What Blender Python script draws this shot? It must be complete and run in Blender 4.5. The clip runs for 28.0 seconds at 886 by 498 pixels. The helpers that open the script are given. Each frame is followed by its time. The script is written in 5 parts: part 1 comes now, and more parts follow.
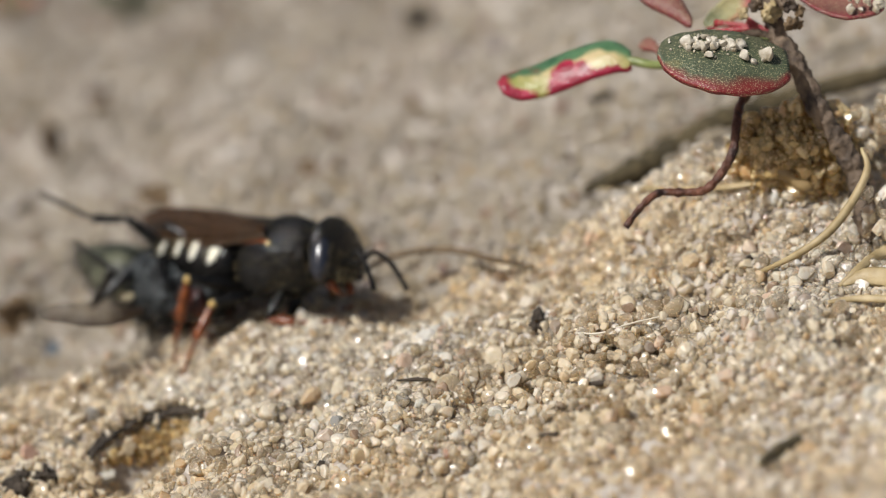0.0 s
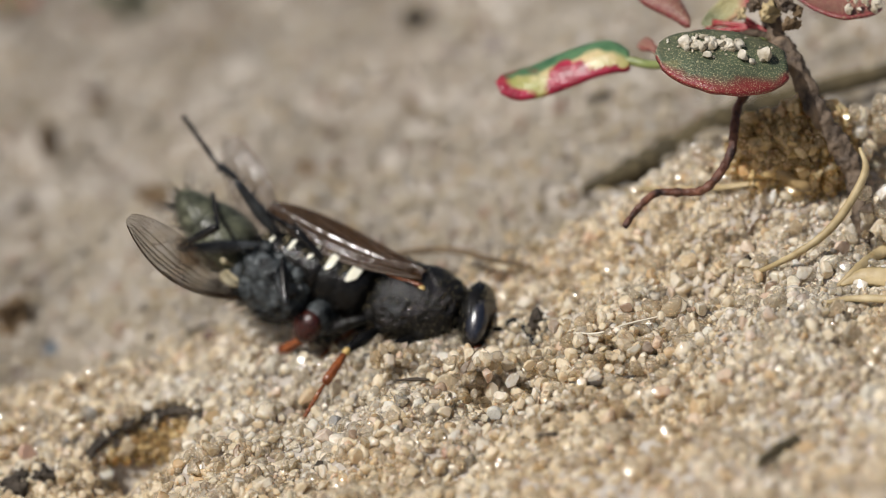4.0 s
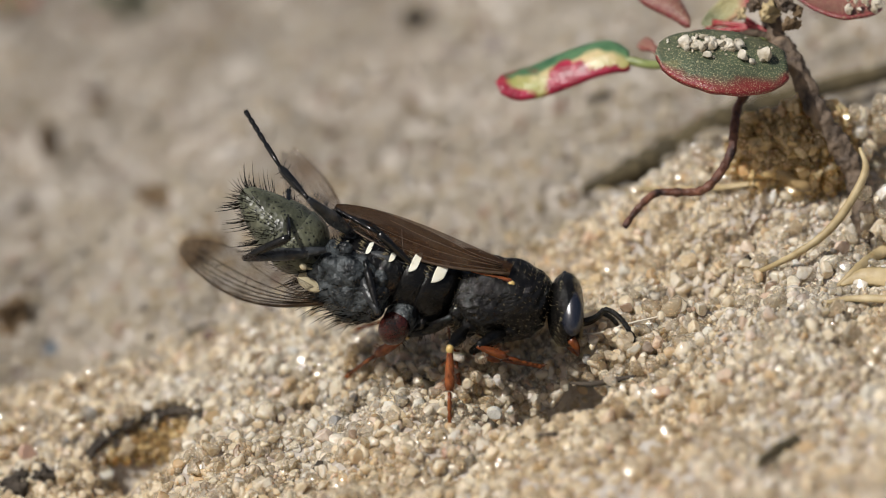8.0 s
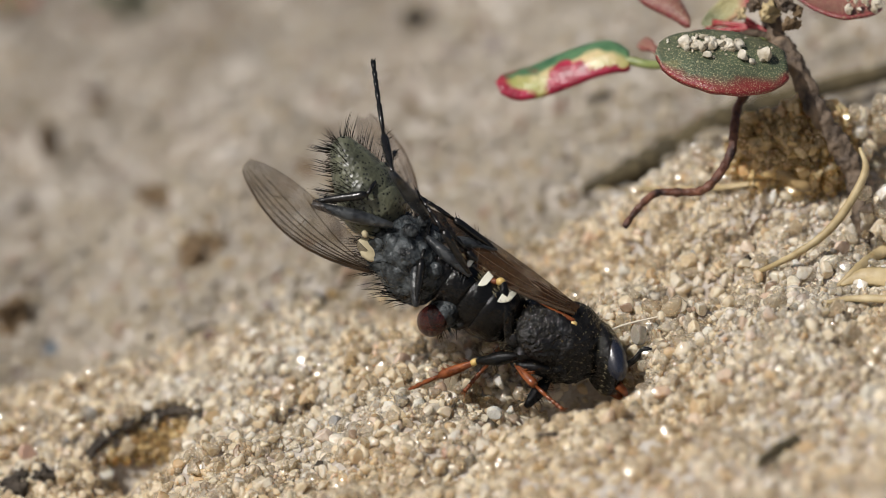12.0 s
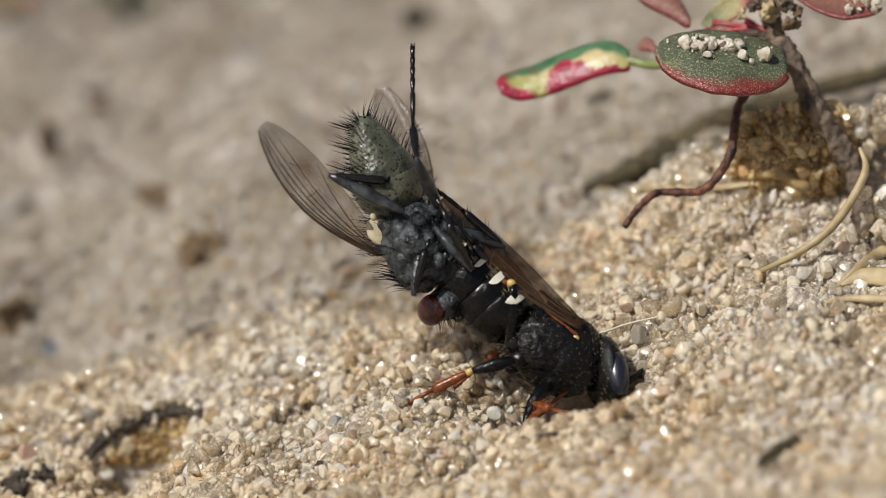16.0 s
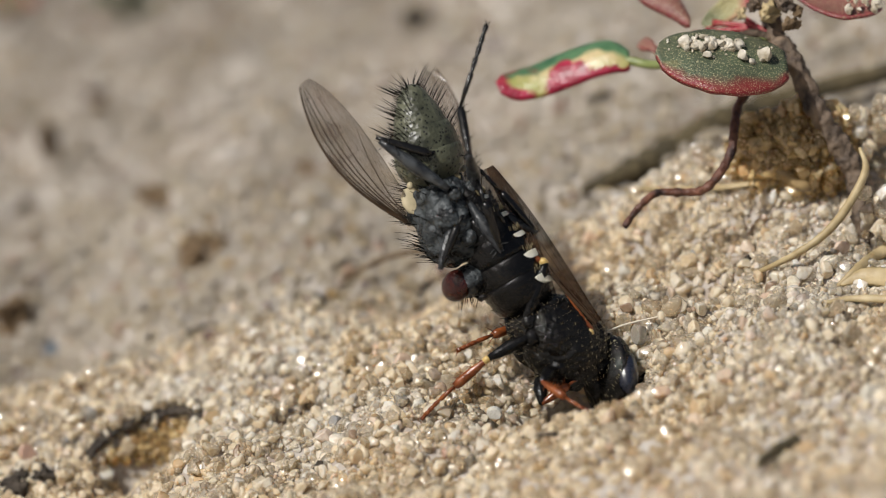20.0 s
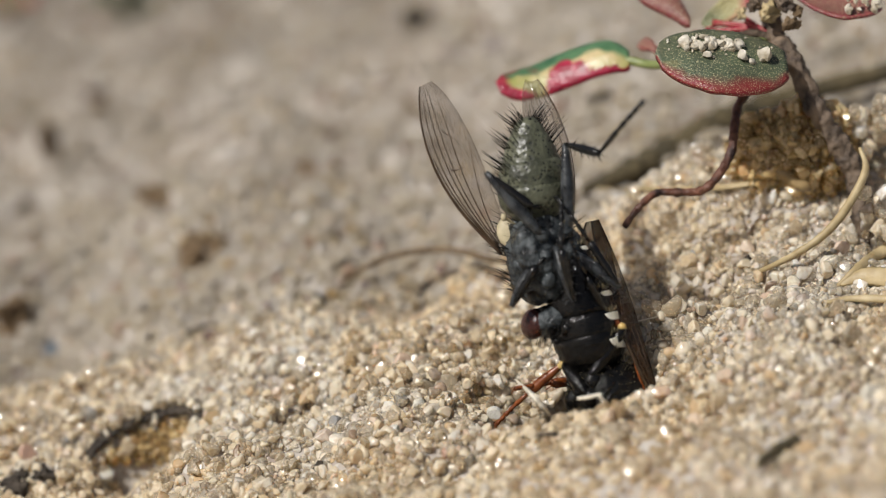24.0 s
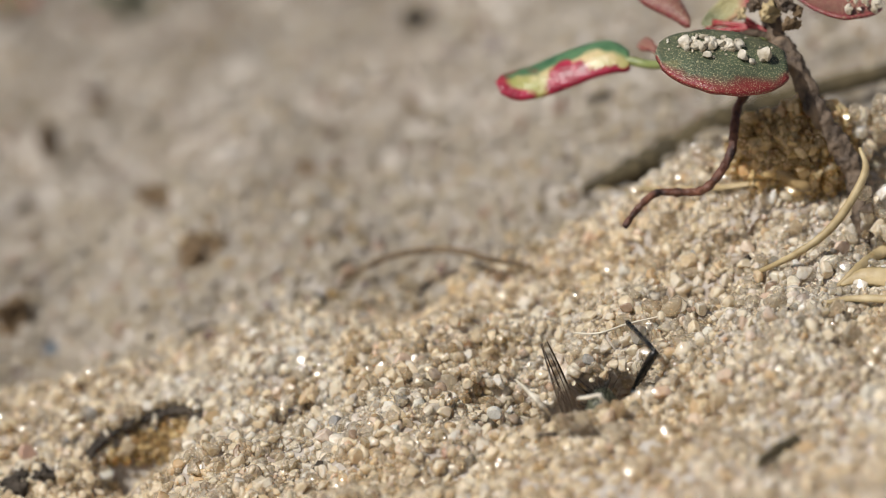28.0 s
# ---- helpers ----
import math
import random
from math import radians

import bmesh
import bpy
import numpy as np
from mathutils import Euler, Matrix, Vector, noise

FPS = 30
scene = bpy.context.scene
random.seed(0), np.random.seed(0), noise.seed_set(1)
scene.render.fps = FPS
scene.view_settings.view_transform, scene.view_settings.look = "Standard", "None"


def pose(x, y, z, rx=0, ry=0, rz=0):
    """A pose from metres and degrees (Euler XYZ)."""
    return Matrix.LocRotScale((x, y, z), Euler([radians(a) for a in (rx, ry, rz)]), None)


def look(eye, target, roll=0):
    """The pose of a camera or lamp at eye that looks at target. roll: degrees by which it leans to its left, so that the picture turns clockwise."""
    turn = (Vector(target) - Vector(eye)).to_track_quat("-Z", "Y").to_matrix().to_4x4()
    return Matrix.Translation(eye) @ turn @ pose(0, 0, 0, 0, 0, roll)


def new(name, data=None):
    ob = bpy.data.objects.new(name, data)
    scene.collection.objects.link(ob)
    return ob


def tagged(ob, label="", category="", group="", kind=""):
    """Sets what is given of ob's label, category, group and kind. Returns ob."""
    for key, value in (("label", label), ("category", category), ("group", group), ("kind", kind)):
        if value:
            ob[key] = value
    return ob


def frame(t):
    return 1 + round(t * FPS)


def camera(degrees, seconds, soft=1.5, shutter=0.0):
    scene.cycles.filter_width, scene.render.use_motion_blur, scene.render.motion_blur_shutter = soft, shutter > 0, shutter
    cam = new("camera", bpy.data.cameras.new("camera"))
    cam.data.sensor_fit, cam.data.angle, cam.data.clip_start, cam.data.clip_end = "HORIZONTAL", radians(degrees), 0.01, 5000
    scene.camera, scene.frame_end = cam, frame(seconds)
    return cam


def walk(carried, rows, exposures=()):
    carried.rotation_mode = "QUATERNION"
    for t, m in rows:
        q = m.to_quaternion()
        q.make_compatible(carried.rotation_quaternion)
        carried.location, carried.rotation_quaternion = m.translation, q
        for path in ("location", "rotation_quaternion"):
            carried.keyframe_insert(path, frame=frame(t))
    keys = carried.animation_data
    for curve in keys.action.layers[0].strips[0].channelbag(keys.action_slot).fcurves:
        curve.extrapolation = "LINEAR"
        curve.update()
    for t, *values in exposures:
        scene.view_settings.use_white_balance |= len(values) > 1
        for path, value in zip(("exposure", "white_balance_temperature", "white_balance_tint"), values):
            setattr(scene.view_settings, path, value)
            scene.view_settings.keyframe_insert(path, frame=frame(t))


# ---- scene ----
# ---- camera ----
MM = 0.001
REACH = 0.160                       # eye to the plane of sharpness' middle, metres
TILT = radians(24)
FOV = 8.4
cam = camera(FOV, 28.0, soft=0.45)
cam.data.dof.use_dof = True
cam.data.dof.focus_distance = 0.1590
cam.data.dof.aperture_fstop = 50.0
EYE = Vector((0, -REACH * math.cos(TILT), REACH * math.sin(TILT)))
NUDGE = 3.0 / 66.73 * MM
walk(cam, [(0.0, look(EYE, (-NUDGE, 0, 0))), (0.3, look(EYE, (-NUDGE * 0.3, 0, 0))), (0.5, look(EYE, (0, 0, 0))), (28.0, look(EYE, (0, 0, 0)))],
     exposures=[(0.0, 0.0), (28.0, 0.0)])

# ---- world and sun ----
SUN = Vector((-0.52, -0.33, 0.79)).normalized()
world = bpy.data.worlds.new("sky")
scene.world = world
world.use_nodes = True
_nt = world.node_tree
_sky = _nt.nodes.new("ShaderNodeTexSky")
_sky.sky_type = "NISHITA"
_sky.sun_disc = False
_sky.dust_density, _sky.ozone_density = 5.0, 0.3
_sky.sun_elevation = math.asin(SUN.z)
_sky.sun_rotation = math.atan2(SUN.x, SUN.y)
_nt.links.new(_sky.outputs["Color"], _nt.nodes["Background"].inputs["Color"])
_nt.nodes["Background"].inputs["Strength"].default_value = 0.05
sun = new("sun", bpy.data.lights.new("sun", "SUN"))
sun.data.energy, sun.data.angle, sun.data.color = 3.2, radians(0.53), (0.99, 0.968, 0.945)
sun.matrix_world = look(SUN * 2.0, (0, 0, 0))

# ---- the slanting plane that the lens sees sharply: across, up, away (millimetres) ----
AX_U = Vector((1, 0, 0))
AX_V = Vector((0, math.sin(TILT), math.cos(TILT)))
AX_W = Vector((0, math.cos(TILT), -math.sin(TILT)))


def place(across, up, away=0.0):
    """A point in millimetres of the world from its place across, up and away from the middle."""
    k = 1 + away / (REACH * 1000)
    return AX_U * across * k + AX_V * up * k + AX_W * away


# ---- materials ----
def mat(name):
    m = bpy.data.materials.new(name)
    m.use_nodes = True
    nt = m.node_tree
    return m, nt, nt.nodes["Principled BSDF"]


def node(nt, kind, **given):
    n = nt.nodes.new(kind)
    for key, value in given.items():
        n.inputs[key.replace("_", " ")].default_value = value
    return n


def ramp(nt, source, stops):
    r = nt.nodes.new("ShaderNodeValToRGB")
    el = r.color_ramp.elements
    el[0].position, el[0].color = stops[0][0], (*stops[0][1], 1)
    el[1].position, el[1].color = stops[-1][0], (*stops[-1][1], 1)
    for p, c in stops[1:-1]:
        e = el.new(p)
        e.color = (*c, 1)
    nt.links.new(source, r.inputs["Fac"])
    return r.outputs["Color"]


def noise_fac(nt, scale, detail=4.0, space="Object"):
    tc = nt.nodes.new("ShaderNodeTexCoord")
    n = node(nt, "ShaderNodeTexNoise", Scale=scale, Detail=detail)
    nt.links.new(tc.outputs[space], n.inputs["Vector"])
    return n.outputs["Fac"]


def mix(nt, fac, a, b, blend="MIX"):
    m = nt.nodes.new("ShaderNodeMix")
    m.data_type, m.blend_type = "RGBA", blend
    for sock, v in ((m.inputs[0], fac), (m.inputs[6], a), (m.inputs[7], b)):
        if isinstance(v, (int, float)):
            sock.default_value = v
        elif isinstance(v, tuple):
            sock.default_value = (*v, 1)
        else:
            nt.links.new(v, sock)
    return m.outputs[2]


def bump(nt, bsdf, fac, distance, strength=0.6):
    b = node(nt, "ShaderNodeBump", Strength=strength, Distance=distance)
    nt.links.new(fac, b.inputs["Height"])
    nt.links.new(b.outputs["Normal"], bsdf.inputs["Normal"])


def grain_material(name, far=False, tint=(1.0, 0.985, 0.945)):
    """Quartz sand: clear, milky, honey, grey and rose grains, many of them glassy."""
    m, nt, b = mat(name)
    rnd = nt.nodes.new("ShaderNodeNewGeometry").outputs["Random Per Island"]
    stops = [(0.0, (0.78, 0.62, 0.42)), (0.04, (0.89, 0.80, 0.63)), (0.16, (0.93, 0.87, 0.75)), (0.30, (0.95, 0.91, 0.83)), (0.40, (0.93, 0.88, 0.77)), (0.54, (0.90, 0.83, 0.69)), (0.66, (0.95, 0.91, 0.84)),
             (0.82, (0.93, 0.87, 0.76)), (0.93, (0.97, 0.96, 0.93)), (0.978, (0.87, 0.71, 0.59)), (0.993, (0.40, 0.30, 0.22)), (1.0, (0.88, 0.87, 0.86))]
    # the grains farther back take darker base colours
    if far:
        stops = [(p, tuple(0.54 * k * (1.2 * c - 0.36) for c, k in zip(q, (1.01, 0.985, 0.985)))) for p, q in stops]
    col = ramp(nt, rnd, stops)
    stain = ramp(nt, noise_fac(nt, 7000.0, 4.0), [(0.30, (0.70, 0.55, 0.36)), (0.50, (1, 1, 1))])
    col = mix(nt, 0.0 if far else 0.40, col, stain, "MULTIPLY")
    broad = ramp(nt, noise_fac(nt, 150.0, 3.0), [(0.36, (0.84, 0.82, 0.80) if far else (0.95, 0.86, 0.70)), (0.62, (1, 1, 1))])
    col = mix(nt, 0.8, col, broad, "MULTIPLY")
    col = mix(nt, 1.0, col, tint, "MULTIPLY")
    nt.links.new(col, b.inputs["Base Color"])
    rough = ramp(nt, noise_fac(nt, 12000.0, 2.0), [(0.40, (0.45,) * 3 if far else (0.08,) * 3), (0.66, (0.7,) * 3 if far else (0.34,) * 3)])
    nt.links.new(rough, b.inputs["Roughness"])
    b.inputs["IOR"].default_value = 1.48
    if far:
        # darker base colour in a broad patch to the left behind
        to_patch = nt.nodes.new("ShaderNodeVectorMath")
        to_patch.operation = "DISTANCE"
        nt.links.new(nt.nodes.new("ShaderNodeTexCoord").outputs["Object"], to_patch.inputs[0])
        to_patch.inputs[1].default_value = (-0.016, 0.038, -0.007)
        wide = ramp(nt, mix(nt, 0.06, to_patch.outputs["Value"], noise_fac(nt, 300.0, 3.0)), [(0.024, (0.62, 0.60, 0.59)), (0.056, (1, 1, 1))])
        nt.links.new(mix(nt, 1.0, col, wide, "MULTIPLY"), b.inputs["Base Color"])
        return m
    clear = ramp(nt, rnd, [(0.20, (0.0, 0.0, 0.0)), (0.24, (0.6, 0.6, 0.6)), (0.44, (0.6, 0.6, 0.6)), (0.48, (0.05, 0.05, 0.05)), (0.64, (0.05, 0.05, 0.05)), (0.67, (0.75, 0.75, 0.75)), (0.84, (0.75, 0.75, 0.75)), (0.88, (0.05, 0.05, 0.05))])
    nt.links.new(clear, b.inputs["Transmission Weight"])
    b.inputs["Subsurface Weight"].default_value = 0.5
    b.inputs["Subsurface Radius"].default_value = (1.0, 0.92, 0.80)
    b.inputs["Subsurface Scale"].default_value = 0.00010
    b.inputs["Coat Weight"].default_value, b.inputs["Coat Roughness"].default_value, b.inputs["Coat IOR"].default_value = 1.0, 0.09, 1.5
    bump(nt, b, noise_fac(nt, 11000.0, 4.0), 0.00004, 0.7)
    ripple = node(nt, "ShaderNodeBump", Strength=0.5, Distance=0.00003)
    nt.links.new(noise_fac(nt, 7000.0, 3.0), ripple.inputs["Height"])
    nt.links.new(ripple.outputs["Normal"], b.inputs["Coat Normal"])
    # daylight that seeps through the grain
    glow = nt.nodes.new("ShaderNodeBsdfTranslucent")
    nt.links.new(mix(nt, 1.0, col, (1.0, 0.96, 0.88), "MULTIPLY"), glow.inputs["Color"])
    both = node(nt, "ShaderNodeMixShader", Fac=0.29)
    nt.links.new(b.outputs[0], both.inputs[1])
    nt.links.new(glow.outputs[0], both.inputs[2])
    nt.links.new(both.outputs[0], next(q for q in nt.nodes if q.type == "OUTPUT_MATERIAL").inputs["Surface"])
    return m


def ground_material():
    m, nt, b = mat("packed_sand")
    tc = nt.nodes.new("ShaderNodeTexCoord")
    cells = node(nt, "ShaderNodeTexVoronoi", Scale=3300.0)
    nt.links.new(tc.outputs["Object"], cells.inputs["Vector"])
    col = ramp(nt, cells.outputs["Color"], [(0.1, (0.36, 0.30, 0.25)), (0.4, (0.46, 0.42, 0.37)), (0.6, (0.50, 0.46, 0.41)), (0.9, (0.58, 0.55, 0.50))])
    broad = ramp(nt, noise_fac(nt, 260.0, 4.0), [(0.35, (0.86, 0.82, 0.78)), (0.65, (1, 1, 1))])
    nt.links.new(mix(nt, 0.8, col, broad, "MULTIPLY"), b.inputs["Base Color"])
    b.inputs["Roughness"].default_value = 0.75
    bump(nt, b, cells.outputs["Distance"], 0.00012, 0.8)
    return m


def cuticle(name, dark, light, rough, scale=14000.0, depth=0.00003, gloss=0.5):
    m, nt, b = mat(name)
    nt.links.new(ramp(nt, noise_fac(nt, scale * 0.4, 4.0), [(0.35, dark), (0.75, light)]), b.inputs["Base Color"])
    b.inputs["Roughness"].default_value = rough
    b.inputs["Specular IOR Level"].default_value = gloss
    bump(nt, b, noise_fac(nt, scale, 3.0), depth, 0.7)
    return m


def dotted(name, dot, a, c):
    """Silvery bloom with a dark dot round the root of each bristle."""
    m, nt, b = mat(name)
    tc = nt.nodes.new("ShaderNodeTexCoord")
    cells = node(nt, "ShaderNodeTexVoronoi", Scale=8500.0)
    nt.links.new(tc.outputs["Object"], cells.inputs["Vector"])
    bloom = ramp(nt, noise_fac(nt, 1500.0, 4.0), [(0.32, a), (0.68, c)])
    nt.links.new(mix(nt, ramp(nt, cells.outputs["Distance"], [(0.20, (1, 1, 1)), (0.34, (0, 0, 0))]), bloom, dot), b.inputs["Base Color"])
    b.inputs["Roughness"].default_value = 0.38
    bump(nt, b, cells.outputs["Distance"], 0.00003, 0.7)
    return m


def plain(name, a, c, rough, scale=6000.0, depth=0.00002):
    return cuticle(name, a, c, rough, scale, depth)


def membrane(name, tint, alpha):
    m, nt, b = mat(name)
    nt.links.new(ramp(nt, noise_fac(nt, 1800.0, 3.0), [(0.3, tuple(v * 0.7 for v in tint)), (0.7, tint)]), b.inputs["Base Color"])
    b.inputs["Roughness"].default_value = 0.16
    b.inputs["Alpha"].default_value = alpha
    b.inputs["Thin Film Thickness"].default_value = 320.0
    b.inputs["Thin Film IOR"].default_value = 1.5
    bump(nt, b, noise_fac(nt, 3500.0, 2.0), 0.00004, 0.5)
    return m


def leaf_material(name, body, rim, gold, blotch=False):
    """Succulent leaf: body colour inside, red along the rim of the blade (u along, v across), fine pale glands."""
    m, nt, b = mat(name)
    uv = nt.nodes.new("ShaderNodeTexCoord")
    sep = nt.nodes.new("ShaderNodeSeparateXYZ")
    nt.links.new(uv.outputs["UV"], sep.inputs["Vector"])
    wob = noise_fac(nt, 1500.0, 4.0)
    add = nt.nodes.new("ShaderNodeMath")
    add.operation = "MULTIPLY_ADD"
    add.inputs[1].default_value = 0.34
    nt.links.new(wob, add.inputs[0])
    nt.links.new(sep.outputs["Y"], add.inputs[2])
    edge = ramp(nt, add.outputs[0], [(0.16, (1, 1, 1)), (0.26, (0.8, 0.8, 0.8)), (0.40, (0, 0, 0)), (1.0, (0.05, 0.05, 0.05))])
    green = ramp(nt, noise_fac(nt, 1400.0, 5.0), [(0.3, tuple(v * 0.6 for v in body)), (0.6, body), (0.8, gold)])
    col = mix(nt, edge, green, rim)
    if blotch:
        pale = ramp(nt, sep.outputs["X"], [(0.18, (0, 0, 0)), (0.36, (0.45, 0.45, 0.45)), (0.62, (0.6, 0.6, 0.6)), (0.80, (0, 0, 0))])
        col = mix(nt, pale, col, (0.52, 0.44, 0.20))
        tip = nt.nodes.new("ShaderNodeMath")
        tip.operation = "MULTIPLY_ADD"
        tip.inputs[1].default_value = 0.55
        nt.links.new(sep.outputs["X"], tip.inputs[0])
        nt.links.new(noise_fac(nt, 750.0, 4.0), tip.inputs[2])
        col = mix(nt, ramp(nt, tip.outputs[0], [(0.78, (0, 0, 0)), (0.98, (0.9, 0.9, 0.9))]), col, rim)
    specks = ramp(nt, noise_fac(nt, 26000.0, 2.0), [(0.55, (0, 0, 0)), (0.66, (0.6, 0.6, 0.6))])
    nt.links.new(mix(nt, specks, col, (0.55, 0.50, 0.30)), b.inputs["Base Color"])
    b.inputs["Roughness"].default_value = 0.38
    b.inputs["Subsurface Weight"].default_value = 0.05
    b.inputs["Subsurface Radius"].default_value = (0.0003, 0.0003, 0.0001)
    bump(nt, b, noise_fac(nt, 12000.0, 3.0), 0.00004, 0.8)
    return m


def patchy_leaf():
    """A withering leaf: green along the upper half, cream in the middle, crimson at the tip and in patches along the lower edge."""
    m, nt, b = mat("withering_leaf")
    sep = nt.nodes.new("ShaderNodeSeparateXYZ")
    nt.links.new(nt.nodes.new("ShaderNodeTexCoord").outputs["UV"], sep.inputs["Vector"])

    def wavy(source, scale, amount):
        add = nt.nodes.new("ShaderNodeMath")
        add.operation = "MULTIPLY_ADD"
        add.inputs[1].default_value = amount
        even = nt.nodes.new("ShaderNodeMath")
        even.operation = "SUBTRACT"
        even.inputs[1].default_value = 0.5
        nt.links.new(noise_fac(nt, scale, 4.0), even.inputs[0])
        nt.links.new(even.outputs[0], add.inputs[0])
        nt.links.new(source, add.inputs[2])
        return add.outputs[0]
    upper = ramp(nt, wavy(sep.outputs["Y"], 600.0, 2.0), [(0.40, (0, 0, 0)), (0.58, (1, 1, 1))])
    green = ramp(nt, noise_fac(nt, 1600.0, 4.0), [(0.3, (0.045, 0.12, 0.055)), (0.7, (0.14, 0.27, 0.13))])
    cream = ramp(nt, noise_fac(nt, 700.0, 3.0), [(0.40, (0.34, 0.34, 0.10)), (0.62, (0.60, 0.48, 0.26))])
    col = mix(nt, upper, cream, green)
    crimson = ramp(nt, noise_fac(nt, 2500.0, 3.0), [(0.3, (0.20, 0.006, 0.022)), (0.7, (0.42, 0.020, 0.060))])
    low = ramp(nt, wavy(sep.outputs["Y"], 560.0, 2.6), [(0.22, (1, 1, 1)), (0.34, (0, 0, 0))])
    col = mix(nt, low, col, crimson)
    tip = ramp(nt, wavy(sep.outputs["X"], 700.0, 1.0), [(0.76, (0, 0, 0)), (0.88, (0.92, 0.92, 0.92))])
    nt.links.new(mix(nt, tip, col, crimson), b.inputs["Base Color"])
    b.inputs["Roughness"].default_value = 0.30
    b.inputs["Subsurface Weight"].default_value = 0.05
    b.inputs["Subsurface Radius"].default_value = (0.0003, 0.0003, 0.0001)
    bump(nt, b, noise_fac(nt, 9000.0, 3.0), 0.00004, 0.7)
    return m


SAND = grain_material("sand_grain")
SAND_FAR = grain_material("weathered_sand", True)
# copy of the sand with golden shade put into its tint
SAND_SHADED = grain_material("shaded_grain", False, (0.93, 0.78, 0.48))
GROUND = ground_material()
BLACK = cuticle("black_cuticle", (0.003, 0.003, 0.003), (0.012, 0.011, 0.009), 0.11, 14000.0, 0.00006, 0.42)
GLOSS = cuticle("glossy_black", (0.003, 0.003, 0.003), (0.008, 0.0075, 0.007), 0.15, 9000.0, 0.00006, 0.32)
GOLD_HAIR = plain("golden_pubescence", (0.30, 0.24, 0.12), (0.45, 0.38, 0.22), 0.5)
IVORY = plain("ivory_spot", (0.82, 0.79, 0.62), (0.92, 0.91, 0.82), 0.35)
AMBER = cuticle("amber_leg", (0.13, 0.032, 0.010), (0.32, 0.095, 0.025), 0.24, 9000.0, 0.00002)
TEGULA = plain("yellow_plate", (0.55, 0.38, 0.12), (0.70, 0.52, 0.22), 0.3)
# bluish base colour also carries the sky's reflection on the eye
EYE_DARK = cuticle("dark_compound_eye", (0.010, 0.012, 0.020), (0.022, 0.026, 0.040), 0.22, 40000.0, 0.000006, 0.9)
EYE_RED = cuticle("red_compound_eye", (0.022, 0.005, 0.004), (0.055, 0.012, 0.008), 0.18, 40000.0, 0.00001)
GREY = cuticle("grey_pruinose_cuticle", (0.003, 0.004, 0.005), (0.115, 0.13, 0.135), 0.26, 6500.0, 0.00020, 0.30)
GREY_LIMB = cuticle("dark_grey_limb", (0.010, 0.011, 0.013), (0.075, 0.082, 0.085), 0.30, 6000.0, 0.00006, 0.5)
OLIVE = dotted("silvery_olive_abdomen", (0.006, 0.007, 0.006), (0.032, 0.035, 0.022), (0.15, 0.155, 0.10))
SMOKE = membrane("smoky_brown_membrane", (0.085, 0.040, 0.016), 0.76)
CLEAR = membrane("clear_membrane", (0.21, 0.155, 0.115), 0.46)
VEIN = plain("wing_vein", (0.05, 0.03, 0.015), (0.09, 0.055, 0.03), 0.4)
BRISTLE = plain("black_bristle", (0.004, 0.004, 0.004), (0.010, 0.009, 0.008), 0.22)
PALE = plain("pale_scale", (0.42, 0.36, 0.22), (0.60, 0.52, 0.34), 0.5)
LEAF = leaf_material("green_leaf_red_rim", (0.085, 0.115, 0.065), (0.22, 0.010, 0.018), (0.30, 0.24, 0.09))
LEAF_OLD = leaf_material("yellowing_leaf", (0.20, 0.23, 0.11), (0.34, 0.014, 0.035), (0.42, 0.36, 0.16), True)
LEAF_PATCHY = patchy_leaf()
LEAF_RED = leaf_material("reddened_leaf", (0.26, 0.10, 0.08), (0.22, 0.03, 0.04), (0.34, 0.26, 0.15))
BARK = cuticle("brown_bark", (0.030, 0.020, 0.015), (0.30, 0.22, 0.15), 0.7, 4200.0, 0.00022)
ROOT = cuticle("red_brown_root", (0.022, 0.008, 0.006), (0.23, 0.09, 0.05), 0.45, 6000.0, 0.00020)
QUARTZ = plain("milky_quartz", (0.40, 0.34, 0.24), (0.76, 0.72, 0.62), 0.22, 9000.0, 0.00004)
STRAW = cuticle("dry_straw", (0.36, 0.27, 0.13), (0.58, 0.47, 0.27), 0.5, 4000.0, 0.00005)
PITH = plain("bleached_rootlet", (0.66, 0.60, 0.48), (0.84, 0.79, 0.66), 0.5)
HUMUS = cuticle("dark_humus", (0.025, 0.019, 0.014), (0.09, 0.07, 0.05), 0.85, 4000.0, 0.00010)
CLOD = cuticle("brown_soil_crumb", (0.11, 0.07, 0.035), (0.26, 0.18, 0.10), 0.85, 3000.0, 0.00015)
# dark brown of the shadow strip behind the mound and of one plant fragment
SHADE_DEBRIS = cuticle("olive_brown_shade_debris", (0.045, 0.036, 0.018), (0.15, 0.115, 0.055), 0.85, 3000.0, 0.00015)
# ochre of the clod's core, shade included in the colour
SHADED = cuticle("stained_sand", (0.17, 0.105, 0.035), (0.46, 0.33, 0.16), 0.35, 3000.0, 0.00003)
SLATE = cuticle("blue_grey_mineral", (0.06, 0.09, 0.12), (0.22, 0.26, 0.30), 0.35, 5000.0, 0.00004)


# ---- mesh helpers (millimetres) ----
def part(name, bm, material, parent=None, label="", smooth=True):
    """Links a bmesh in millimetres as one mesh object, under a thing or a part."""
    for v in bm.verts:
        v.co *= MM
    for f in bm.faces:
        f.smooth = smooth
    me = bpy.data.meshes.new(name)
    bm.to_mesh(me)
    bm.free()
    me.materials.append(material)
    ob = new(name, me)
    if parent is not None:
        ob.parent = parent
    if label:
        tagged(ob, label)
    return ob


